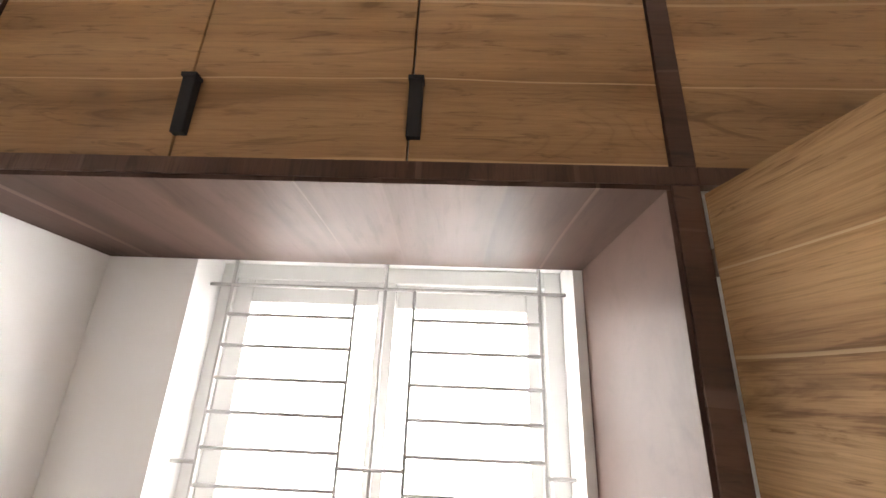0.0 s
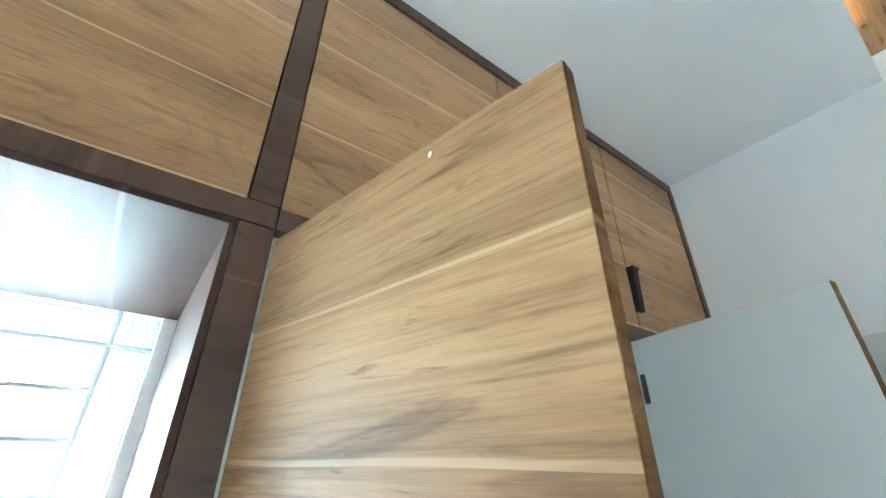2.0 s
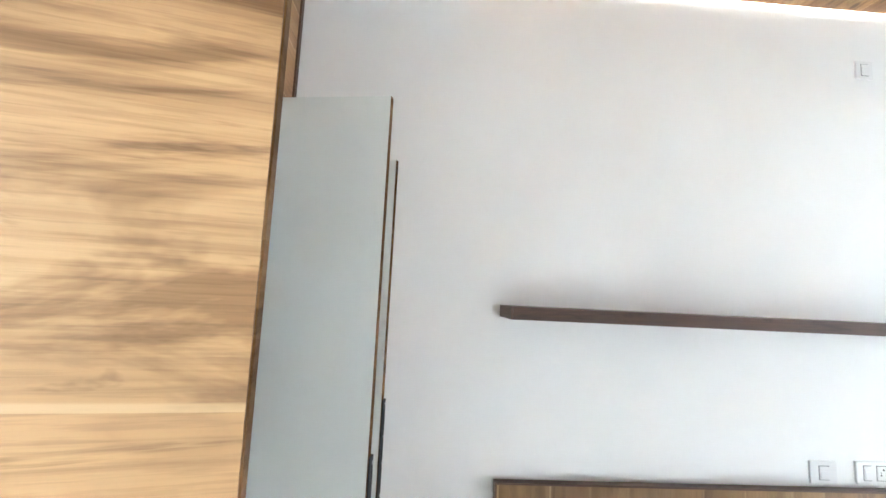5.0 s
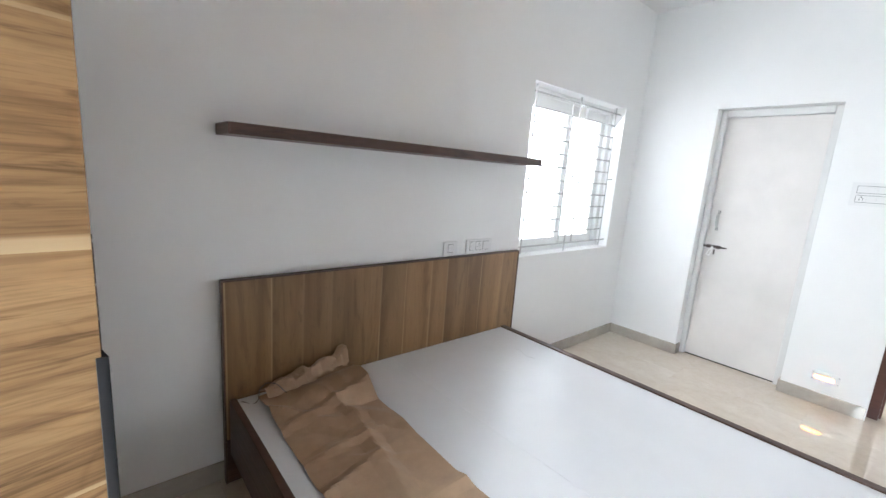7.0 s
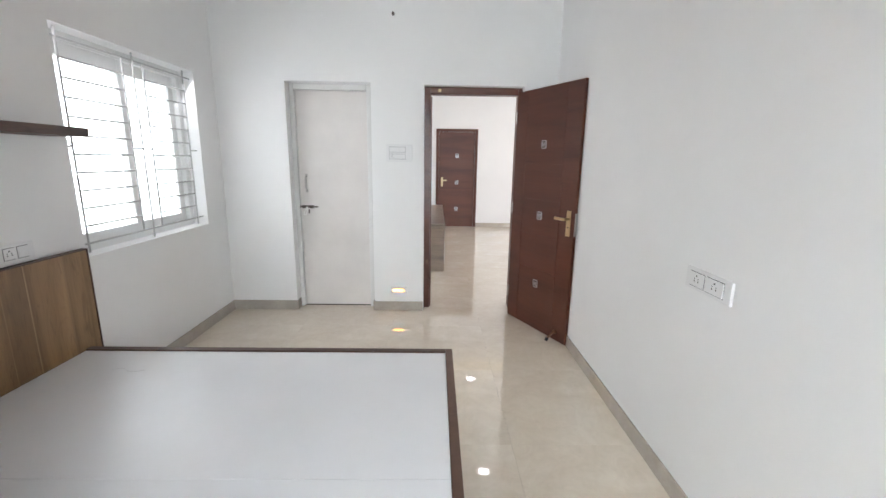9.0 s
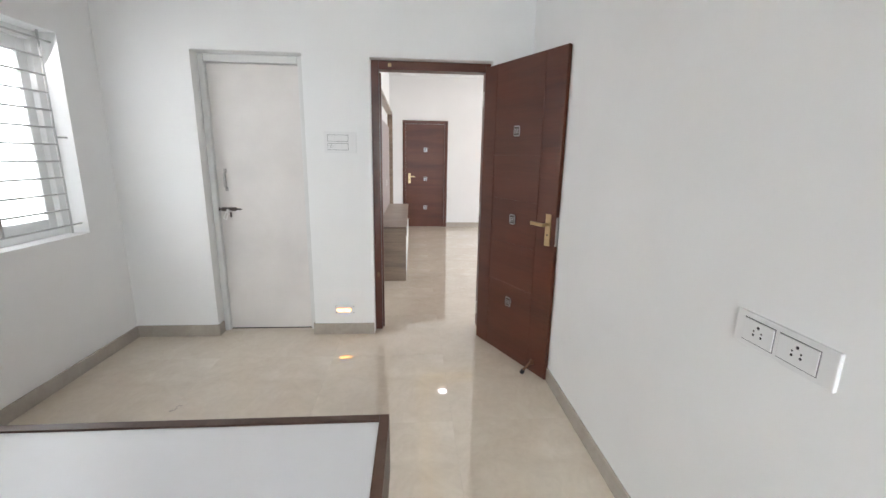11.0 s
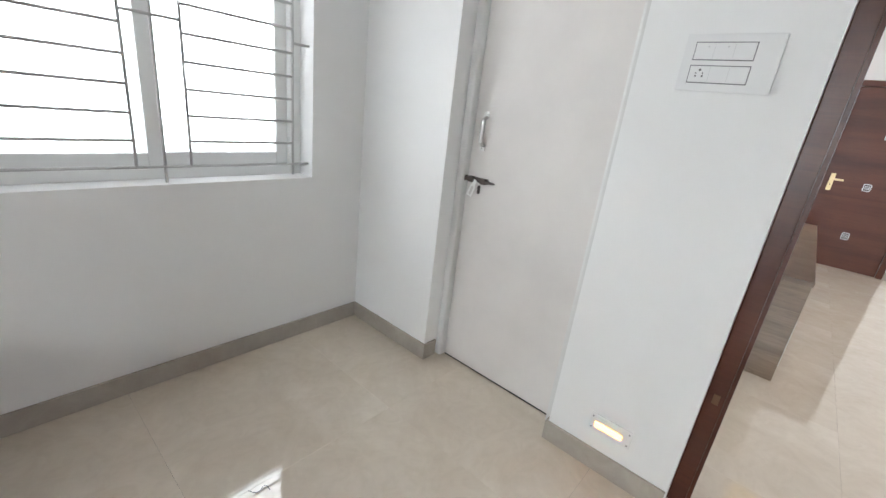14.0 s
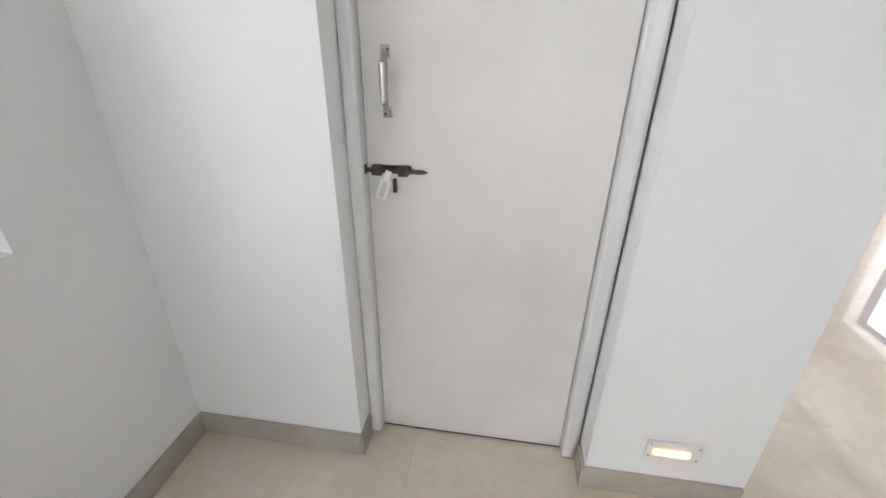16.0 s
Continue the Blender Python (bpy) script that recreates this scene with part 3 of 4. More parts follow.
def swing_door(hx, hy, tx, ty, flip, label):
    """Wardrobe door from its hinge to its free edge; wood outside, white inside, a long black edge pull."""
    L = math.hypot(tx - hx, ty - hy)
    rz = math.degrees(math.atan2(ty - hy, tx - hx))
    m = pose(hx - FRONT, hy + 0.78, 0, 0, 0, rz)
    k = flip  # +1: the wood faces local -y
    z0, z1 = 0.095, 2.098
    core = boxed(0.0, L, 0.0008 * k if k > 0 else -0.018, 0.018 if k > 0 else -0.0008, z0, z1, bevel=0.0012)
    d = part("door", core, EDGE_WOOD, ward, label, m=m)
    lo, hi = sorted((-0.0012 * k, 0.0007 * k))
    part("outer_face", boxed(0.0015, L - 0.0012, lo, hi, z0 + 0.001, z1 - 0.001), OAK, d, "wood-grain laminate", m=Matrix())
    lo, hi = sorted((0.0181 * k, 0.0195 * k))
    part("inner_face", boxed(0.0015, L - 0.002, lo, hi, z0 + 0.001, z1 - 0.001), LINER, d, "white laminate", m=Matrix())
    bm = bmesh.new()
    lo, hi = sorted((-0.006 * k, 0.019 * k))
    box(bm, L + 0.0005, L + 0.004, lo, hi, 0.96, 1.28, 0.0008)
    lo2, hi2 = sorted((-0.006 * k, -0.0025 * k))
    box(bm, L - 0.006, L + 0.004, lo2, hi2, 0.96, 1.28, 0.0008)
    h = part("edge_pull", bm, BLACK, d, "black metal edge pull", m=Matrix())
    for zz in (1.265, 1.16, 1.075, 0.975):
        part("screw", rod(bmesh.new(), (L + 0.003, 0.0, zz), (L + 0.0058, 0.0, zz), 0.0040, 10), SILVER, h, m=Matrix())
    for zz in (0.25, 1.1, 1.978):
        hinge = part("hinge", boxed(0.020, 0.034, *sorted((0.0196 * k, 0.0225 * k)), zz - 0.034, zz + 0.034, bevel=0.001), DARK_STEEL, d, "steel cup hinge", m=Matrix())
        bm = bmesh.new()
        box(bm, -0.052, -0.004, *sorted((0.0235 * k, 0.0335 * k)), zz - 0.011, zz + 0.011, 0.003)
        box(bm, -0.032, -0.016, *sorted((0.0225 * k, 0.029 * k)), zz - 0.026, zz + 0.026, 0.002)
        part("mounting_plate", bm, NICKEL, hinge, m=Matrix())
        part("hinge_arm", boxed(-0.006, 0.022, *sorted((0.026 * k, 0.040 * k)), zz - 0.010, zz + 0.010, bevel=0.002), STEEL, hinge, m=Matrix())
        bm = rod(bmesh.new(), (-0.040, 0.0335 * k, zz), (-0.040, 0.0352 * k, zz), 0.0045, 10)
        part("screw", bm, DARK_STEEL, hinge, m=Matrix())
    return d


EDGE_WOOD = laminate("door_edge_wood", 2, (0.085, 0.040, 0.014), (0.145, 0.072, 0.026), (0.205, 0.108, 0.042), (0.27, 0.155, 0.07), 0.6, 0.0, spec=0.1, figure=1.5, grain=1.5)
swing_door(-4.424, -1.508, -3.972, -1.411, 1, "open wardrobe door")
swing_door(-4.424, -0.580, -3.979, -0.662, -1, "open wardrobe door")
swing_door(-4.424, -0.040, -3.990, -0.183, -1, "open wardrobe door")
bm = bmesh.new()
bmesh.ops.create_icosphere(bm, subdivisions=2, radius=0.0028)
st = structure("paint_speck", bm, PAINT, "white paint speck on the wardrobe door", "speck")
st.matrix_basis = Matrix.Translation((-4.108, -1.4495, 2.072)) @ Matrix.Diagonal((1.0, 0.3, 1.3, 1))

# ---- bed ----
bed = thing("bed", -2.65, -1.06, 0.0, "wooden double bed base with white boards and no mattress", "bed")
BX0, BX1, BY0, BY1, BZ = -3.560, -1.735, -2.085, -0.052, 0.412
part("headboard", boxed(-3.573, -1.658, -0.050, -0.024, 0.22, 0.958, bevel=0.002), BOARD, bed, "vertical-grain brown headboard")
bm = bmesh.new()
box(bm, -3.581, -3.5735, -0.054, -0.02, 0.0, 0.966, 0.0015)
box(bm, -1.6575, -1.650, -0.054, -0.02, 0.0, 0.966, 0.0015)
box(bm, -3.5735, -1.6575, -0.054, -0.02, 0.9585, 0.966, 0.0015)
part("edge_band", bm, WALNUT, bed, "dark edge band")
for x in (-3.573, -1.738):
    part("leg", boxed(x, x + 0.08, -0.05, -0.024, 0.0, 0.219, bevel=0.002), WALNUT, bed)
for x0, x1 in ((BX0, BX0 + 0.028), (BX1 - 0.038, BX1)):
    part("side_rail", boxed(x0, x1, BY0 + 0.039, BY1 - 0.003, 0.15, BZ + 0.008, bevel=0.0015), WALNUT, bed)
part("foot_rail", boxed(BX0, BX1, BY0, BY0 + 0.038, 0.15, BZ + 0.008, bevel=0.0015), WALNUT, bed)
for x in (BX0 + 0.03, BX1 - 0.09):
    part("leg", boxed(x, x + 0.06, BY0 + 0.03, BY0 + 0.09, 0.0, 0.36, bevel=0.002), WALNUT, bed)
for x0, x1 in ((BX0 + 0.029, -2.7145), (-2.7135, BX1 - 0.039)):
    part("deck_board", boxed(x0, x1, BY0 + 0.039, BY1 - 0.004, BZ - 0.018, BZ, bevel=0.0008), DECK, bed, "white laminated board")

# crumpled kraft paper along one side of the bed
def crease(x, y, ax, ay, ang, height, width, sharp=1.0):
    """A folded ridge through (ax, ay) along ang."""
    d = abs(-(x - ax) * math.sin(ang) + (y - ay) * math.cos(ang))
    return height * max(0.0, 1 - d / width) ** sharp


NX, NY = 36, 130
folds = []
rng = random.Random(5)
for k in range(30):
    folds.append((-3.46 + 0.45 * rng.random(), -0.15 - 1.9 * rng.random(), rng.uniform(-1.3, 1.3), rng.uniform(0.007, 0.018), rng.uniform(0.022, 0.075), rng.uniform(0.18, 0.5)))
folds.append((-3.20, -0.75, 1.42, 0.020, 0.05, 0.55))     # the long ridge
folds.append((-3.24, -0.36, 0.22, 0.022, 0.035, 0.6))     # the fold across, near the rolled end
folds.append((-3.05, -0.55, -0.9, 0.018, 0.06, 0.4))
bm = bmesh.new()
rows = []
for j in range(NY + 1):
    t = j / NY
    row = []
    for i in range(NX + 1):
        u = i / NX
        y = -0.085 - 1.95 * t
        x = -3.462 + 0.45 * u + 0.014 * math.sin(3.1 * t + 0.5) - 0.03 * t + 0.008 * noise.noise((t * 8, u, 3.1))
        z = BZ + 0.003 + 0.003 * abs(noise.noise((x * 6, y * 5, 0.3)))
        for ax, ay, ang, hh, ww, reach in folds:
            fall = max(0.0, 1 - math.hypot(x - ax, y - ay) / reach)
            z += crease(x, y, ax, ay, ang, hh, ww) * fall
        if t < 0.16:
            k = 1 - t / 0.16
            z += 0.085 * max(0.0, math.sin(min(1.0, k * 1.15) * math.pi * 0.86)) * (0.25 + 0.85 * u) * (1 - 0.25 * abs(noise.noise((u * 4, t * 10, 1.0))))
            y += 0.03 * k * (u - 0.5)
        row.append(bm.verts.new((x, min(y, -0.06), z)))
    rows.append(row)
for a, b in zip(rows, rows[1:]):
    for i in range(NX):
        if noise.noise((i * 0.7, len(bm.faces) * 0.013, 1.7)) > 0:
            bm.faces.new((a[i], a[i + 1], b[i + 1]))
            bm.faces.new((a[i], b[i + 1], b[i]))
        else:
            bm.faces.new((a[i], a[i + 1], b[i]))
            bm.faces.new((a[i + 1], b[i + 1], b[i]))
# the end turned back over itself, its corner sticking up
flap = []
for j in range(11):
    v = j / 10
    row = []
    for i in range(NX + 1):
        u = i / NX
        x = -3.445 + 0.435 * u + 0.03 * v * (1 - u)
        y = -0.075 - 0.085 * v + 0.02 * u
        z = BZ + 0.025 + 0.085 * u + 0.035 * math.sin(v * math.pi) - 0.03 * v * (1 - 0.4 * u)
        z += 0.014 * abs(noise.noise((u * 6, v * 2.2, 4.0))) + 0.02 * max(0.0, u - 0.86) / 0.14 * (1 - v)
        z += 0.022 * noise.noise((u * 8, v * 3.0, 9.0)) + 0.010 * noise.noise((u * 21, v * 6.0, 2.0))
        y += 0.020 * noise.noise((u * 7, v * 2.0, 6.0)) - 0.05 * max(0.0, u - 0.80) * v
        x -= 0.03 * max(0.0, u - 0.8) * (1 + 2 * v)
        row.append(bm.verts.new((x, min(y, -0.057), z)))
    flap.append(row)
for a, b in zip(flap, flap[1:]):
    for i in range(NX):
        bm.faces.new((a[i], a[i + 1], b[i + 1], b[i]))
paper = new("wrapping_paper", mesh_of("wrapping_paper", bm, KRAFT, False))
tagged(paper, "crumpled brown kraft paper lying on the bed boards", "paper")
sol = paper.modifiers.new("thick", "SOLIDIFY")
sol.thickness = 0.0008

crv = bpy.data.curves.new("cord", "CURVE")
crv.dimensions, crv.bevel_depth = "3D", 0.0018
sp = crv.splines.new("BEZIER")
pts = [(-3.52, -0.09, BZ + 0.004), (-3.47, -0.13, BZ + 0.003), (-3.44, -0.10, BZ + 0.05), (-3.40, -0.15, BZ + 0.085), (-3.36, -0.20, BZ + 0.05)]
sp.bezier_points.add(len(pts) - 1)
for bp, p in zip(sp.bezier_points, pts):
    bp.co, bp.handle_left_type, bp.handle_right_type = p, "AUTO", "AUTO"
crv.materials.append(CORD)
tagged(new("cord", crv), "thin grey cord tied round the rolled paper", "cord")

# a stray thread on the bed boards
crv = bpy.data.curves.new("thread", "CURVE")
crv.dimensions, crv.bevel_depth = "3D", 0.0006
sp = crv.splines.new("BEZIER")
pts = [(-1.988, -0.359, 0.4132), (-1.970, -0.394, 0.4132), (-2.003, -0.466, 0.4132), (-1.986, -0.521, 0.4132)]
sp.bezier_points.add(len(pts) - 1)
for bp, p in zip(sp.bezier_points, pts):
    bp.co, bp.handle_left_type, bp.handle_right_type = p, "AUTO", "AUTO"
crv.materials.append(SEAM)
tagged(new("thread", crv), "thin grey thread lying on the white bed boards", "debris")

# ---- north wall things ----
shelf = thing("wall_shelf", -2.63, 0.0, 1.56, "long dark walnut floating shelf above the bed", "shelf")
part("top_board", boxed(-3.565, -1.702, -0.189, -0.001, 1.594, 1.606, bevel=0.001), WALNUT, shelf)
part("bottom_board", boxed(-3.565, -1.702, -0.189, -0.001, 1.562, 1.574, bevel=0.001), WALNUT, shelf)
part("front_board", boxed(-3.565, -1.702, -0.197, -0.1893, 1.5618, 1.6062, bevel=0.001), WALNUT, shelf)
for x in (-3.573, -1.7017):
    part("end_cap", boxed(x, x + 0.0077, -0.197, -0.001, 1.5618, 1.6062, bevel=0.001), WALNUT, shelf)


def wall_plate(name, w, h, modules, m, label, category="switch"):
    """Moulded plate, local x along the wall, z up, -y towards the room; modules: (x0, x1, z0, z1, kind)."""
    ob = thing(name, 0, 0, 0, label, category)
    ob.matrix_basis = m
    WORLD_OF[ob] = m
    part("plate", boxed(0, w, -0.011, -0.0005, 0, h, bevel=0.003), PLASTIC, ob, local=True)
    for x0, x1, z0, z1, kind in modules:
        bm = bmesh.new()
        box(bm, x0 - 0.0022, x1 + 0.0022, -0.0118, -0.0106, z0 - 0.0026, z1 + 0.0026)
        gap = part("surround", bm, GREY_LINE, ob, local=True)
        mod = part("module", boxed(x0, x1, -0.0145, -0.011, z0, z1, bevel=0.0012), PLASTIC, ob, local=True)
        if kind == "socket":
            cx, cz, s = (x0 + x1) / 2, (z0 + z1) / 2, (z1 - z0)
            for dx, dz, r in ((0, 0.26, 0.075), (-0.2, -0.12, 0.06), (0.2, -0.12, 0.06), (-0.2, 0.06, 0.045), (0.2, 0.06, 0.045)):
                part("socket_hole", rod(bmesh.new(), (cx + dx * s, -0.0138, cz + dz * s), (cx + dx * s, -0.0148, cz + dz * s), r * s, 10), BLACK, mod, local=True)
        elif kind == "bank":
            n = 3
            for q in range(1, n):
                u = x0 + (x1 - x0) * q / n
                part("seam", boxed(u - 0.0004, u + 0.0004, -0.0147, -0.0143, z0 + 0.003, z1 - 0.003), SEAM, mod, local=True)
                part("mark", boxed(u - 0.018, u - 0.014, -0.0148, -0.0144, z1 - 0.012, z1 - 0.009), SEAM, mod, local=True)
        elif kind == "socket_bank":
            part("seam", boxed(x0 + 0.052, x0 + 0.0528, -0.0147, -0.0143, z0 + 0.003, z1 - 0.003), SEAM, mod, local=True)
            part("seam", boxed(x0 + 0.100, x0 + 0.1008, -0.0147, -0.0143, z0 + 0.003, z1 - 0.003), SEAM, mod, local=True)
            cx, cz, s = x0 + 0.027, (z0 + z1) / 2, (z1 - z0)
            for dx, dz, r in ((0, 0.26, 0.075), (-0.2, -0.12, 0.06), (0.2, -0.12, 0.06), (-0.2, 0.06, 0.045), (0.2, 0.06, 0.045)):
                part("socket_hole", rod(bmesh.new(), (cx + dx * s, -0.0138, cz + dz * s), (cx + dx * s, -0.0148, cz + dz * s), r * s, 10), BLACK, mod, local=True)
        elif kind == "switch":
            part("rocker", boxed(x0 + 0.003, x1 - 0.003, -0.0165, -0.0142, z0 + 0.004, (z0 + z1) / 2 + 0.006, bevel=0.001), PLASTIC, mod, local=True)
    return ob


wall_plate("switch_plate", 0.11, 0.085, [(0.036, 0.074, 0.018, 0.067, "switch")], pose(-2.329, 0, 0.971), "small white switch plate above the headboard")
wall_plate("socket_plate", 0.234, 0.085, [(0.03, 0.06, 0.016, 0.069, "switch"), (0.085, 0.135, 0.016, 0.069, "socket"), (0.15, 0.2, 0.016, 0.069, "switch")], pose(-2.138, 0, 0.974), "long white socket plate above the headboard")
wall_plate("switch_plate", 0.075, 0.08, [(0.022, 0.053, 0.015, 0.065, "switch")], pose(-2.035, 0, 2.66), "small white plate high on the wall")
wall_plate("socket_plate", 0.275, 0.09, [(0.03, 0.12, 0.016, 0.074, "socket"), (0.135, 0.235, 0.016, 0.074, "socket")], pose(-2.235, YS, 0.965, 0, 0, 180), "white double socket plate on the plain wall")
wall_plate("switch_board", 0.24, 0.155, [(0.03, 0.178, 0.087, 0.131, "bank"), (0.03, 0.178, 0.025, 0.069, "socket_bank")], pose(0, -1.52, 1.452, 0, 0, -90), "white switchboard with a socket beside the door")
fl = thing("foot_light", 0, 0, 0, "white plate with a lit warm step light", "wall light")
fl.matrix_basis = WORLD_OF[fl] = pose(0, -1.548, 0.176, 0, 0, -90)
part("plate", boxed(0, 0.160, -0.008, -0.0005, 0, 0.075, bevel=0.002), PLASTIC, fl, local=True)
part("lens", boxed(0.022, 0.126, -0.013, -0.008, 0.022, 0.042, bevel=0.004), LED_FOOT, fl, "glowing lens", local=True)
for x in (0.01, 0.150):
    for z in (0.012, 0.062):
        part("screw", rod(bmesh.new(), (x, -0.007, z), (x, -0.0092, z), 0.003, 8), GREY_LINE, fl, local=True)
hook = thing("ceiling_hook", 0, -1.596, 2.697, "small dark metal hook in the wall above the doors", "hook")
bm = rod(bmesh.new(), (-0.001, -1.596, 2.70), (-0.03, -1.596, 2.70), 0.012, 10)
rod(bm, (-0.025, -1.596, 2.70), (-0.025, -1.596, 2.682), 0.008, 8)
part("pin", bm, DARK_STEEL, hook)

# ---- bathroom door in its alcove ----
bd = thing("door_1", 0.13, -0.995, 0.0, "closed off-white flush door in a shallow alcove", "door")
tagged(bd, kind="structure")
part("leaf", boxed(0.130, 0.160, -1.328, -0.669, 0.010, 2.083, bevel=0.0015), DOOR_WHITE, bd)
bm = bmesh.new()
for y0, y1 in ((-0.6665, -0.6245), (-1.3810, -1.3305)):
    box(bm, 0.092, 0.17, y0, y1, 0.0, 2.14, 0.012)
part("jamb", bm, FRAME_WHITE, bd)
part("head_jamb", boxed(0.095, 0.17, -1.3305, -0.6665, 2.086, 2.14, bevel=0.008), FRAME_WHITE, bd)
handle = part("pull_handle", rod(bmesh.new(), (0.104, -0.734, 1.188), (0.104, -0.734, 1.284), 0.0115, 20), STEEL, bd, "steel barrel handle")
for z, w in ((1.164, 1), (1.308, -1)):
    bm = bmesh.new()
    box(bm, 0.1262, 0.1299, -0.746, -0.722, z - 0.015, z + 0.015, 0.001)
    rod(bm, (0.1275, -0.734, z + 0.008 * w), (0.104, -0.734, z + 0.024 * w), 0.0085, 10)
    part("end_plate", bm, STEEL, handle)
    for dy, dz in ((-0.006, 0.004), (0.005, -0.005)):
        part("screw", rod(bmesh.new(), (0.1264, -0.734 + dy, z + dz), (0.1252, -0.734 + dy, z + dz), 0.0028, 8), BLACK, handle)
bm = bmesh.new()
rod(bm, (0.112, -0.664, 1.010), (0.112, -0.830, 1.010), 0.0066, 12)
rod(bm, (0.112, -0.830, 1.010), (0.112, -0.843, 1.010), 0.0062, 12, 0.002)
for y in (-0.70, -0.775):
    box(bm, 0.104, 0.1299, y - 0.014, y + 0.014, 0.996, 1.024, 0.003)
box(bm, 0.126, 0.1299, -0.795, -0.685, 0.998, 1.022, 0.002)
box(bm, 0.105, 0.13, -0.668, -0.652, 0.996, 1.024, 0.003)
part("sliding_bolt", bm, DARK_STEEL, bd, "dark steel sliding bolt")
# the hasp swings askew from the bolt
bm = bmesh.new()
for u0, u1, w0, w1 in ((-0.009, 0.009, -0.032, 0.0), (-0.015, -0.007, -0.080, -0.032), (0.007, 0.015, -0.080, -0.032), (-0.015, 0.015, -0.034, -0.028), (-0.015, 0.015, -0.086, -0.079)):
    box(bm, 0.1005, 0.1035, u0, u1, w0, w1, 0.001)
bmesh.ops.transform(bm, matrix=Matrix.Translation((0, -0.738, 1.012)) @ Matrix.Rotation(radians(20), 4, "X"), verts=bm.verts)
part("hasp", bm, PALE_METAL, bd, "pale steel hasp")
# black strip filling the gap between leaf and floor
part("under_leaf_strip", boxed(0.134, 0.156, -1.328, -0.669, 0.0, 0.0095), BLACK, bd)
part("staple", boxed(0.118, 0.1299, -0.752, -0.742, 0.945, 0.985, bevel=0.002), DARK_STEEL, bd)

# ---- main door ----
md = thing("door_2", 0.0, -2.32, 0.0, "dark mahogany door standing open into the bedroom", "door")
tagged(md, kind="structure")
for y0, y1 in ((MD[1] - 0.057, MD[1] - 0.0005), (MD[0] + 0.0005, MD[0] + 0.040)):
    part("jamb", boxed(0.085, 0.19, y0, y1, 0.0, 2.129, bevel=0.003), MAHOGANY, md)
part("head_jamb", boxed(0.085, 0.19, MD[0] + 0.0405, MD[1] - 0.0575, 2.066, 2.129, bevel=0.003), MAHOGANY, md)
part("stop_bead", boxed(0.135, 0.16, MD[1] - 0.071, MD[1] - 0.0575, 0.0, 2.05, bevel=0.002), MAHOGANY, md)
part("strike_plate", boxed(0.0825, 0.0855, MD[1] - 0.042, MD[1] - 0.022, 0.462, 0.50, bevel=0.001), BRONZE, md)
part("strike_plate", boxed(0.0825, 0.0855, -2.02, -1.995, 2.085, 2.11, bevel=0.001), BRASS, md)


def rounded_plate(bm, x, z, w, h, r, y0, y1):
    """A plate with rounded corners, standing in the x-z plane."""
    ring = []
    for cx, cz, a0 in ((w - r, h - r, 0), (r - w, h - r, 90), (r - w, r - h, 180), (w - r, r - h, 270)):
        for k in range(5):
            a = radians(a0 + 22.5 * k)
            ring.append((x + cx + r * math.cos(a), z + cz + r * math.sin(a)))
    front = [bm.verts.new((u, y0, v)) for u, v in ring]
    back = [bm.verts.new((u, y1, v)) for u, v in ring]
    bm.faces.new(front)
    bm.faces.new(back[::-1])
    n = len(ring)
    for i in range(n):
        bm.faces.new((front[i], front[(i + 1) % n], back[(i + 1) % n], back[i]))
    return bm


def decor(parent, x, y, z, s, flat=False):
    """Silver rounded-square inlay with a dark fret."""
    bm = bmesh.new()
    rounded_plate(bm, x, z, s, s * 1.15, s * 0.38, y - 0.004, y)
    d = part("inlay", bm, SILVER, parent, "silver fretwork inlay", m=Matrix())
    part("inlay_field", boxed(x - s * 0.8, x + s * 0.8, y - 0.0055, y - 0.004, z - s * 0.95, z + s * 0.95, bevel=0.0007), DARK_STEEL, d, m=Matrix())
    bm = bmesh.new()
    for k in (-0.4, 0.0, 0.4):
        box(bm, x - s * 0.42, x + s * 0.42, y - 0.0066, y - 0.0055, z + k * s - s * 0.07, z + k * s + s * 0.07)
    for k in (-0.5, 0.5):
        box(bm, x + k * s - s * 0.06, x + k * s + s * 0.06, y - 0.0064, y - 0.0055, z - s * 0.55, z + s * 0.55)
    part("fret", bm, SILVER, d, m=Matrix())


def lever(parent, x, z, side, mat, y=-0.0):
    """Long plate lock with a lever; side: the way the lever points along x."""
    h = part("lock_plate", boxed(x - 0.022, x + 0.022, y - 0.007, y, z - 0.1, z + 0.1, bevel=0.002), mat, parent, "antique brass lock plate", m=Matrix())
    bm = rod(bmesh.new(), (x, y - 0.006, z + 0.035), (x, y - 0.05, z + 0.035), 0.010, 14)
    box(bm, min(x - 0.012 * side, x + 0.105 * side), max(x - 0.012 * side, x + 0.105 * side), y - 0.06, y - 0.046, z + 0.024, z + 0.046, 0.004)
    part("lever", bm, mat, h, m=Matrix())
    part("keyhole", rod(bmesh.new(), (x, y - 0.0065, z - 0.03), (x, y - 0.0078, z - 0.03), 0.006, 10), BLACK, h, m=Matrix())
    for dz in (-0.088, 0.088):
        part("screw", rod(bmesh.new(), (x, y - 0.0065, z + dz), (x, y - 0.0085, z + dz), 0.0035, 8), BRASS, h, m=Matrix())


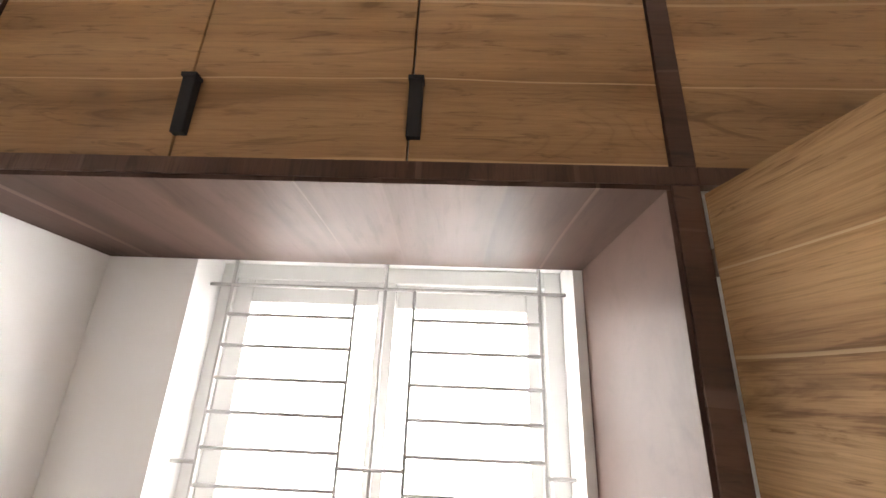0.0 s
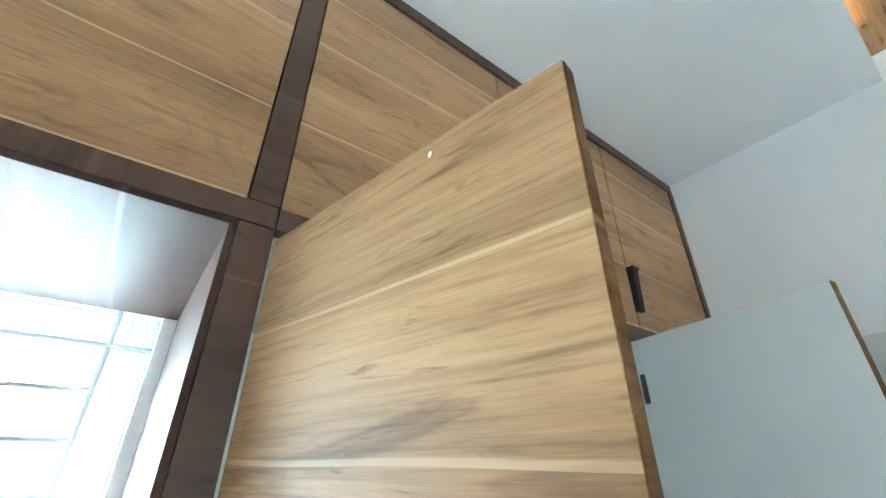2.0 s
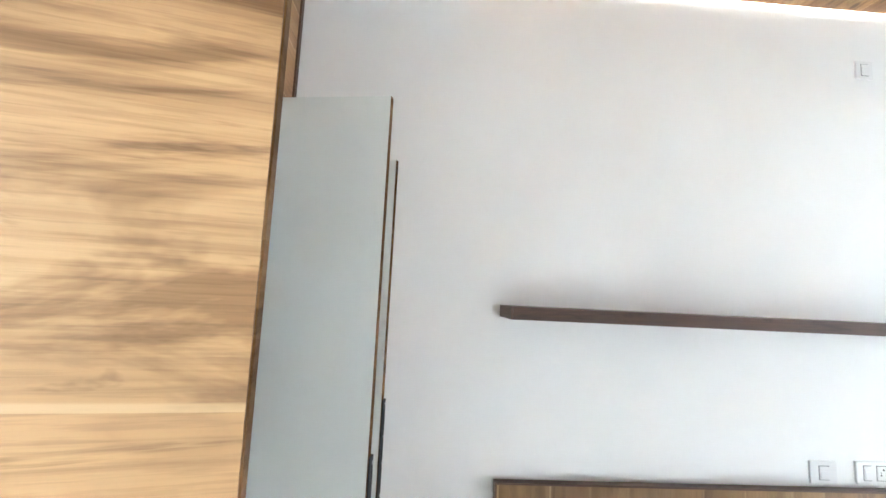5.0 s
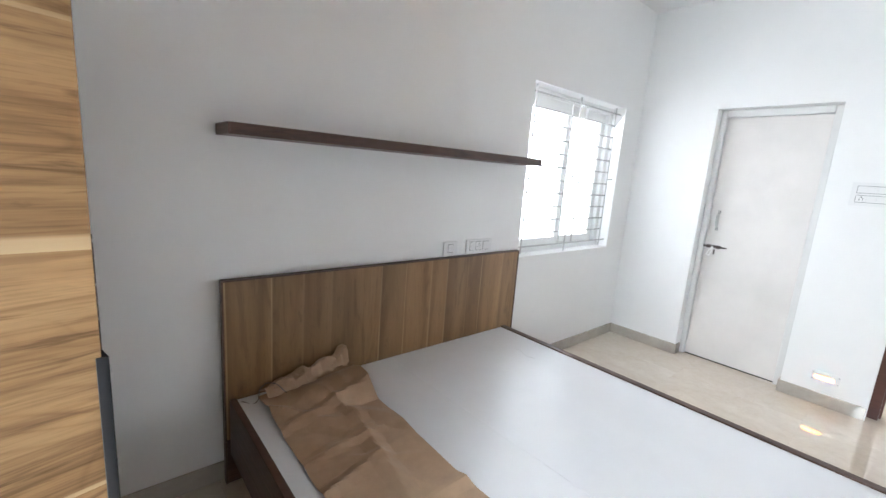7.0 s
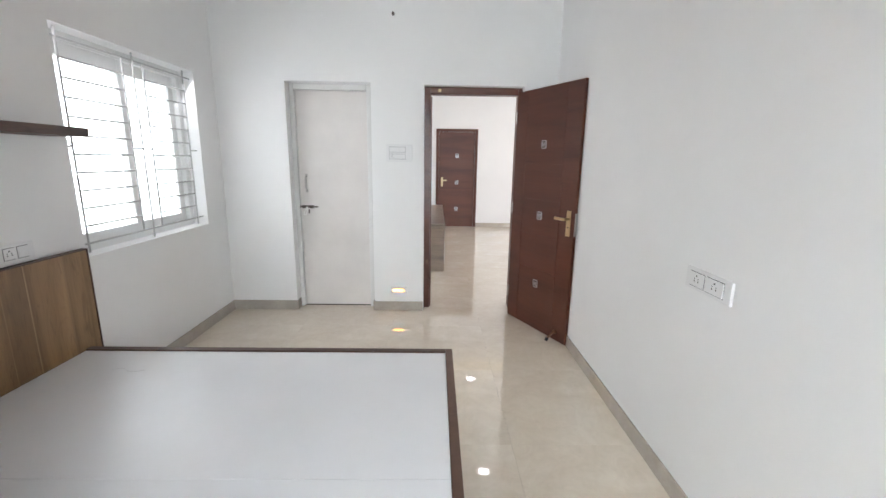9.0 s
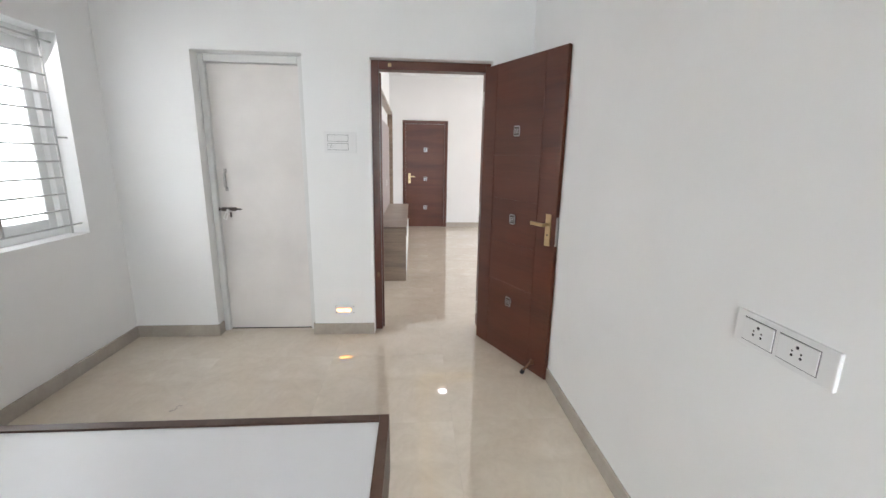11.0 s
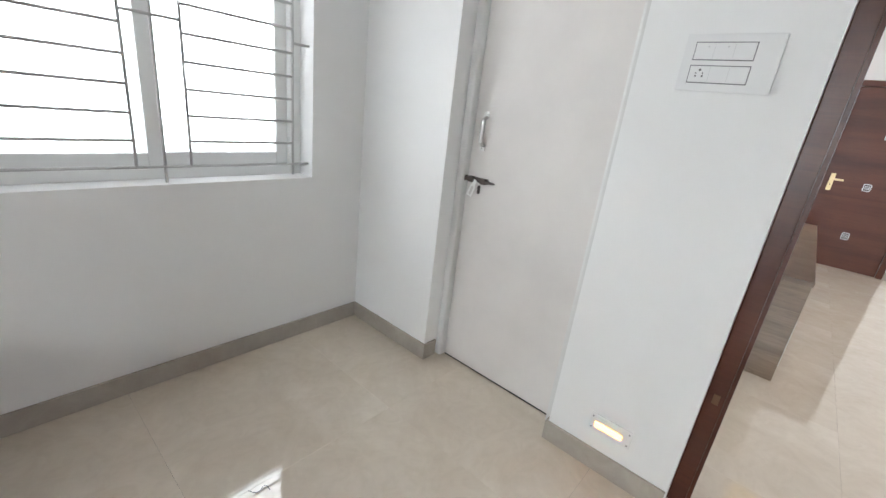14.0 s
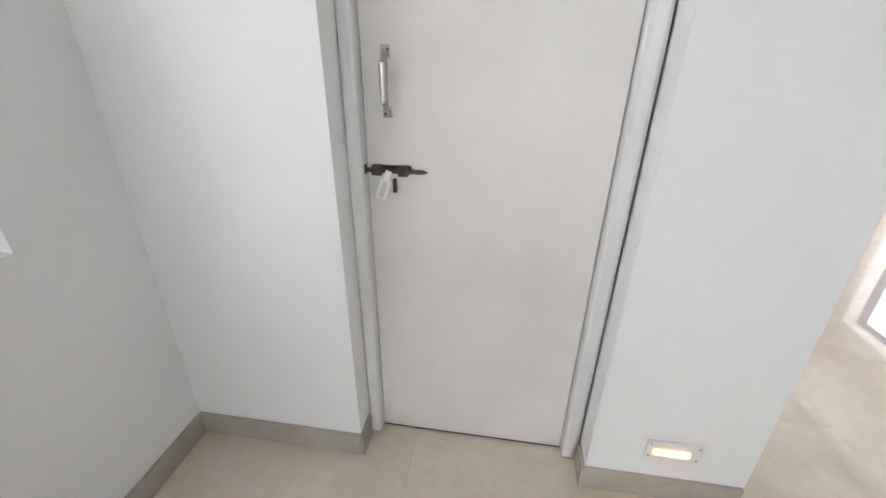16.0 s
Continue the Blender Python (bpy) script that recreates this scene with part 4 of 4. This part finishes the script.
LEAF_L = 0.80
leaf = part("leaf", boxed(0.012, LEAF_L, 0.003, 0.028, 0.010, 2.063, bevel=0.002), MAHOGANY, md, m=pose(-0.090, -2.694 + 2.32, 0, 0, 0, 205.7))
cuts = [0.0, 0.555, 0.855, 1.158, 1.455, 2.055]
part("left_stile", boxed(0.012, 0.152, 0.0, 0.003, 0.012, 2.061, bevel=0.0008), MAHOGANY, leaf, m=Matrix())
part("right_stile", boxed(0.633, LEAF_L, 0.0, 0.003, 0.012, 2.061, bevel=0.0008), MAHOGANY, leaf, m=Matrix())
for a, b in zip(cuts, cuts[1:]):
    part("panel", boxed(0.1545, 0.6305, 0.0, 0.003, max(a, 0.012) + 0.0014, b - 0.0014, bevel=0.0008), MAHOGANY, leaf, m=Matrix())
for z in (1.612, 1.025, 0.426):
    decor(leaf, 0.393, 0.0, z, 0.029)
lever(leaf, 0.742, 1.005, -1, BRASS)
part("latch_plate", boxed(LEAF_L + 0.0002, LEAF_L + 0.003, 0.004, 0.027, 0.91, 1.09, bevel=0.0008), STEEL, leaf, "steel latch plate", m=Matrix())
bm = bmesh.new()
rod(bm, (0.68, -0.001, 0.085), (0.68, -0.012, 0.085), 0.02, 14)
rod(bm, (0.68, -0.012, 0.085), (0.665, -0.062, 0.035), 0.009, 12)
part("door_stop", bm, BRONZE, leaf, "bronze fold-down door stop", m=Matrix())
part("rubber_foot", rod(bmesh.new(), (0.665, -0.062, 0.035), (0.662, -0.074, 0.012), 0.014, 12), BLACK, leaf, m=Matrix())
for z in (0.25, 1.05, 1.85):
    part("hinge", rod(bmesh.new(), (-0.004, 0.002, z - 0.05), (-0.004, 0.002, z + 0.05), 0.006, 10), STEEL, leaf, m=Matrix())

# ---- the hall's far door ----
f2 = thing("door_3", XF, -2.43, 0.0, "closed dark mahogany door in the far wall of the hall", "door")
tagged(f2, kind="structure")
for y0, y1 in ((FD[0] + 0.0005, FD[0] + 0.06), (FD[1] - 0.06, FD[1] - 0.0005)):
    part("jamb", boxed(XF - 0.012, XF + 0.13, y0, y1, 0, 2.139, bevel=0.003), MAHOGANY, f2)
part("head_jamb", boxed(XF - 0.012, XF + 0.13, FD[0] + 0.061, FD[1] - 0.061, 2.075, 2.139, bevel=0.003), MAHOGANY, f2)
fleaf = part("leaf", boxed(0, 0.786, 0.0, 0.035, 0.001, 2.072, bevel=0.002), MAHOGANY, f2, m=pose(0.02, -2.037 + 2.43, 0, 0, 0, -90))
for z in (1.57, 0.99, 0.40):
    decor(fleaf, 0.40, 0.0, z, 0.036)
lever(fleaf, 0.075, 1.0, 1, BRASS)

# ---- television wall in the hall ----
tv = thing("tv_unit", 2.68, -1.92, 0.0, "low taupe wood-grain television console", "cabinet")
bm = bmesh.new()
box(bm, 1.477, 1.50, -2.10, YN - 0.004, 0, 0.615, 0.0015)
box(bm, 3.86, 3.883, -2.10, YN - 0.004, 0, 0.615, 0.0015)
box(bm, 1.50, 3.86, -2.09, YN - 0.004, 0.06, 0.08)
box(bm, 1.50, 3.86, YN - 0.02, YN - 0.004, 0.08, 0.615)
part("body", bm, TAUPE, tv)
part("top", boxed(1.470, 3.89, -2.106, YN - 0.004, 0.616, 0.645, bevel=0.002), TAUPE, tv)
for k in range(1, 3):
    x = 1.50 + 2.36 * k / 3
    part("divider", boxed(x - 0.009, x + 0.009, -2.095, YN - 0.021, 0.0805, 0.615), TAUPE, tv)
part("shelf", boxed(1.50, 3.86, -2.09, YN - 0.021, 0.40, 0.418), TAUPE, tv)
for k in range(3):
    x = 1.50 + 2.36 * k / 3
    part("drawer", boxed(x + 0.012, x + 2.36 / 3 - 0.012, -2.104, -2.086, 0.09, 0.392, bevel=0.0015), LINER, tv, "white drawer front")
pan = thing("media_wall", 2.7, YN, 0.65, "mauve back panel with warm light behind it", "wall panel")
part("panel", boxed(1.5, 3.92, -1.785, -1.765, 0.65, 1.90, bevel=0.002), MAUVE, pan)
part("batten", boxed(1.6, 3.82, -1.764, YN - 0.002, 0.75, 1.8), TAUPE, pan)
part("light_strip", boxed(1.55, 3.85, -1.76, -1.745, 1.83, 1.85), LED_YELLOW, pan, "warm light strip")
part("light_strip", boxed(1.474, 1.496, -1.776, -1.764, 1.30, 1.86), LED_MEDIA, pan, "warm light strip")
part("socket", boxed(3.1, 3.18, -1.790, -1.785, 1.0, 1.08, bevel=0.001), PLASTIC, pan)
arch = thing("tv_surround", 2.9, YN, 0.0, "taupe frame standing round the television panel", "wall panel")
part("post", boxed(1.12, 1.16, -1.81, YN - 0.002, 0.0, 2.17, bevel=0.002), TAUPE, arch)
part("post", boxed(4.63, 4.67, -1.81, YN - 0.002, 0.0, 2.17, bevel=0.002), TAUPE, arch)
part("beam", boxed(1.12, 4.67, -1.81, YN - 0.002, 2.171, 2.215, bevel=0.002), TAUPE, arch)


def downlight(x, y, z):
    d = thing("downlight", x, y, z, "small square recessed white ceiling light", "ceiling light", "hall downlights")
    part("rim", boxed(x - 0.085, x + 0.085, y - 0.085, y + 0.085, z - 0.006, z - 0.0005, bevel=0.002), PLASTIC, d)
    part("diffuser", boxed(x - 0.07, x + 0.07, y - 0.07, y + 0.07, z - 0.009, z - 0.0065), LED_WHITE, d)
    return d


downlight(4.1, -2.77, 3.08)
downlight(1.39, -2.745, 3.08)

# a scrap of wire on the floor
crv = bpy.data.curves.new("wire_scrap", "CURVE")
crv.dimensions, crv.bevel_depth = "3D", 0.0011
sp = crv.splines.new("BEZIER")
pts = [(-1.04, -0.80, 0.002), (-1.02, -0.83, 0.006), (-0.99, -0.82, 0.004), (-0.985, -0.845, 0.002)]
sp.bezier_points.add(len(pts) - 1)
for bp, p in zip(sp.bezier_points, pts):
    bp.co, bp.handle_left_type, bp.handle_right_type = p, "AUTO", "AUTO"
crv.materials.append(CORD)
tagged(new("wire_scrap", crv), "short curl of dark wire on the tiles", "debris")

# floor tiles, each a piece of its own
floor = bpy.data.objects["floor"]
S = 0.8
tile_me = mesh_of("tile", boxed(0.0003, S - 0.0003, 0.0003, S - 0.0003, -0.012, 0.0, bevel=0.0002), TILE)
for i in range(14):
    for j in range(9):
        x, y = -5.2 + i * S, -0.0 - (j + 1) * S
        if x > XF + 0.1 or (x < -0.7 and y < YS - S):
            continue
        tl = new("tile", tile_me)
        tl.parent = floor
        tl.matrix_basis = Matrix.Translation((x, y, 0))
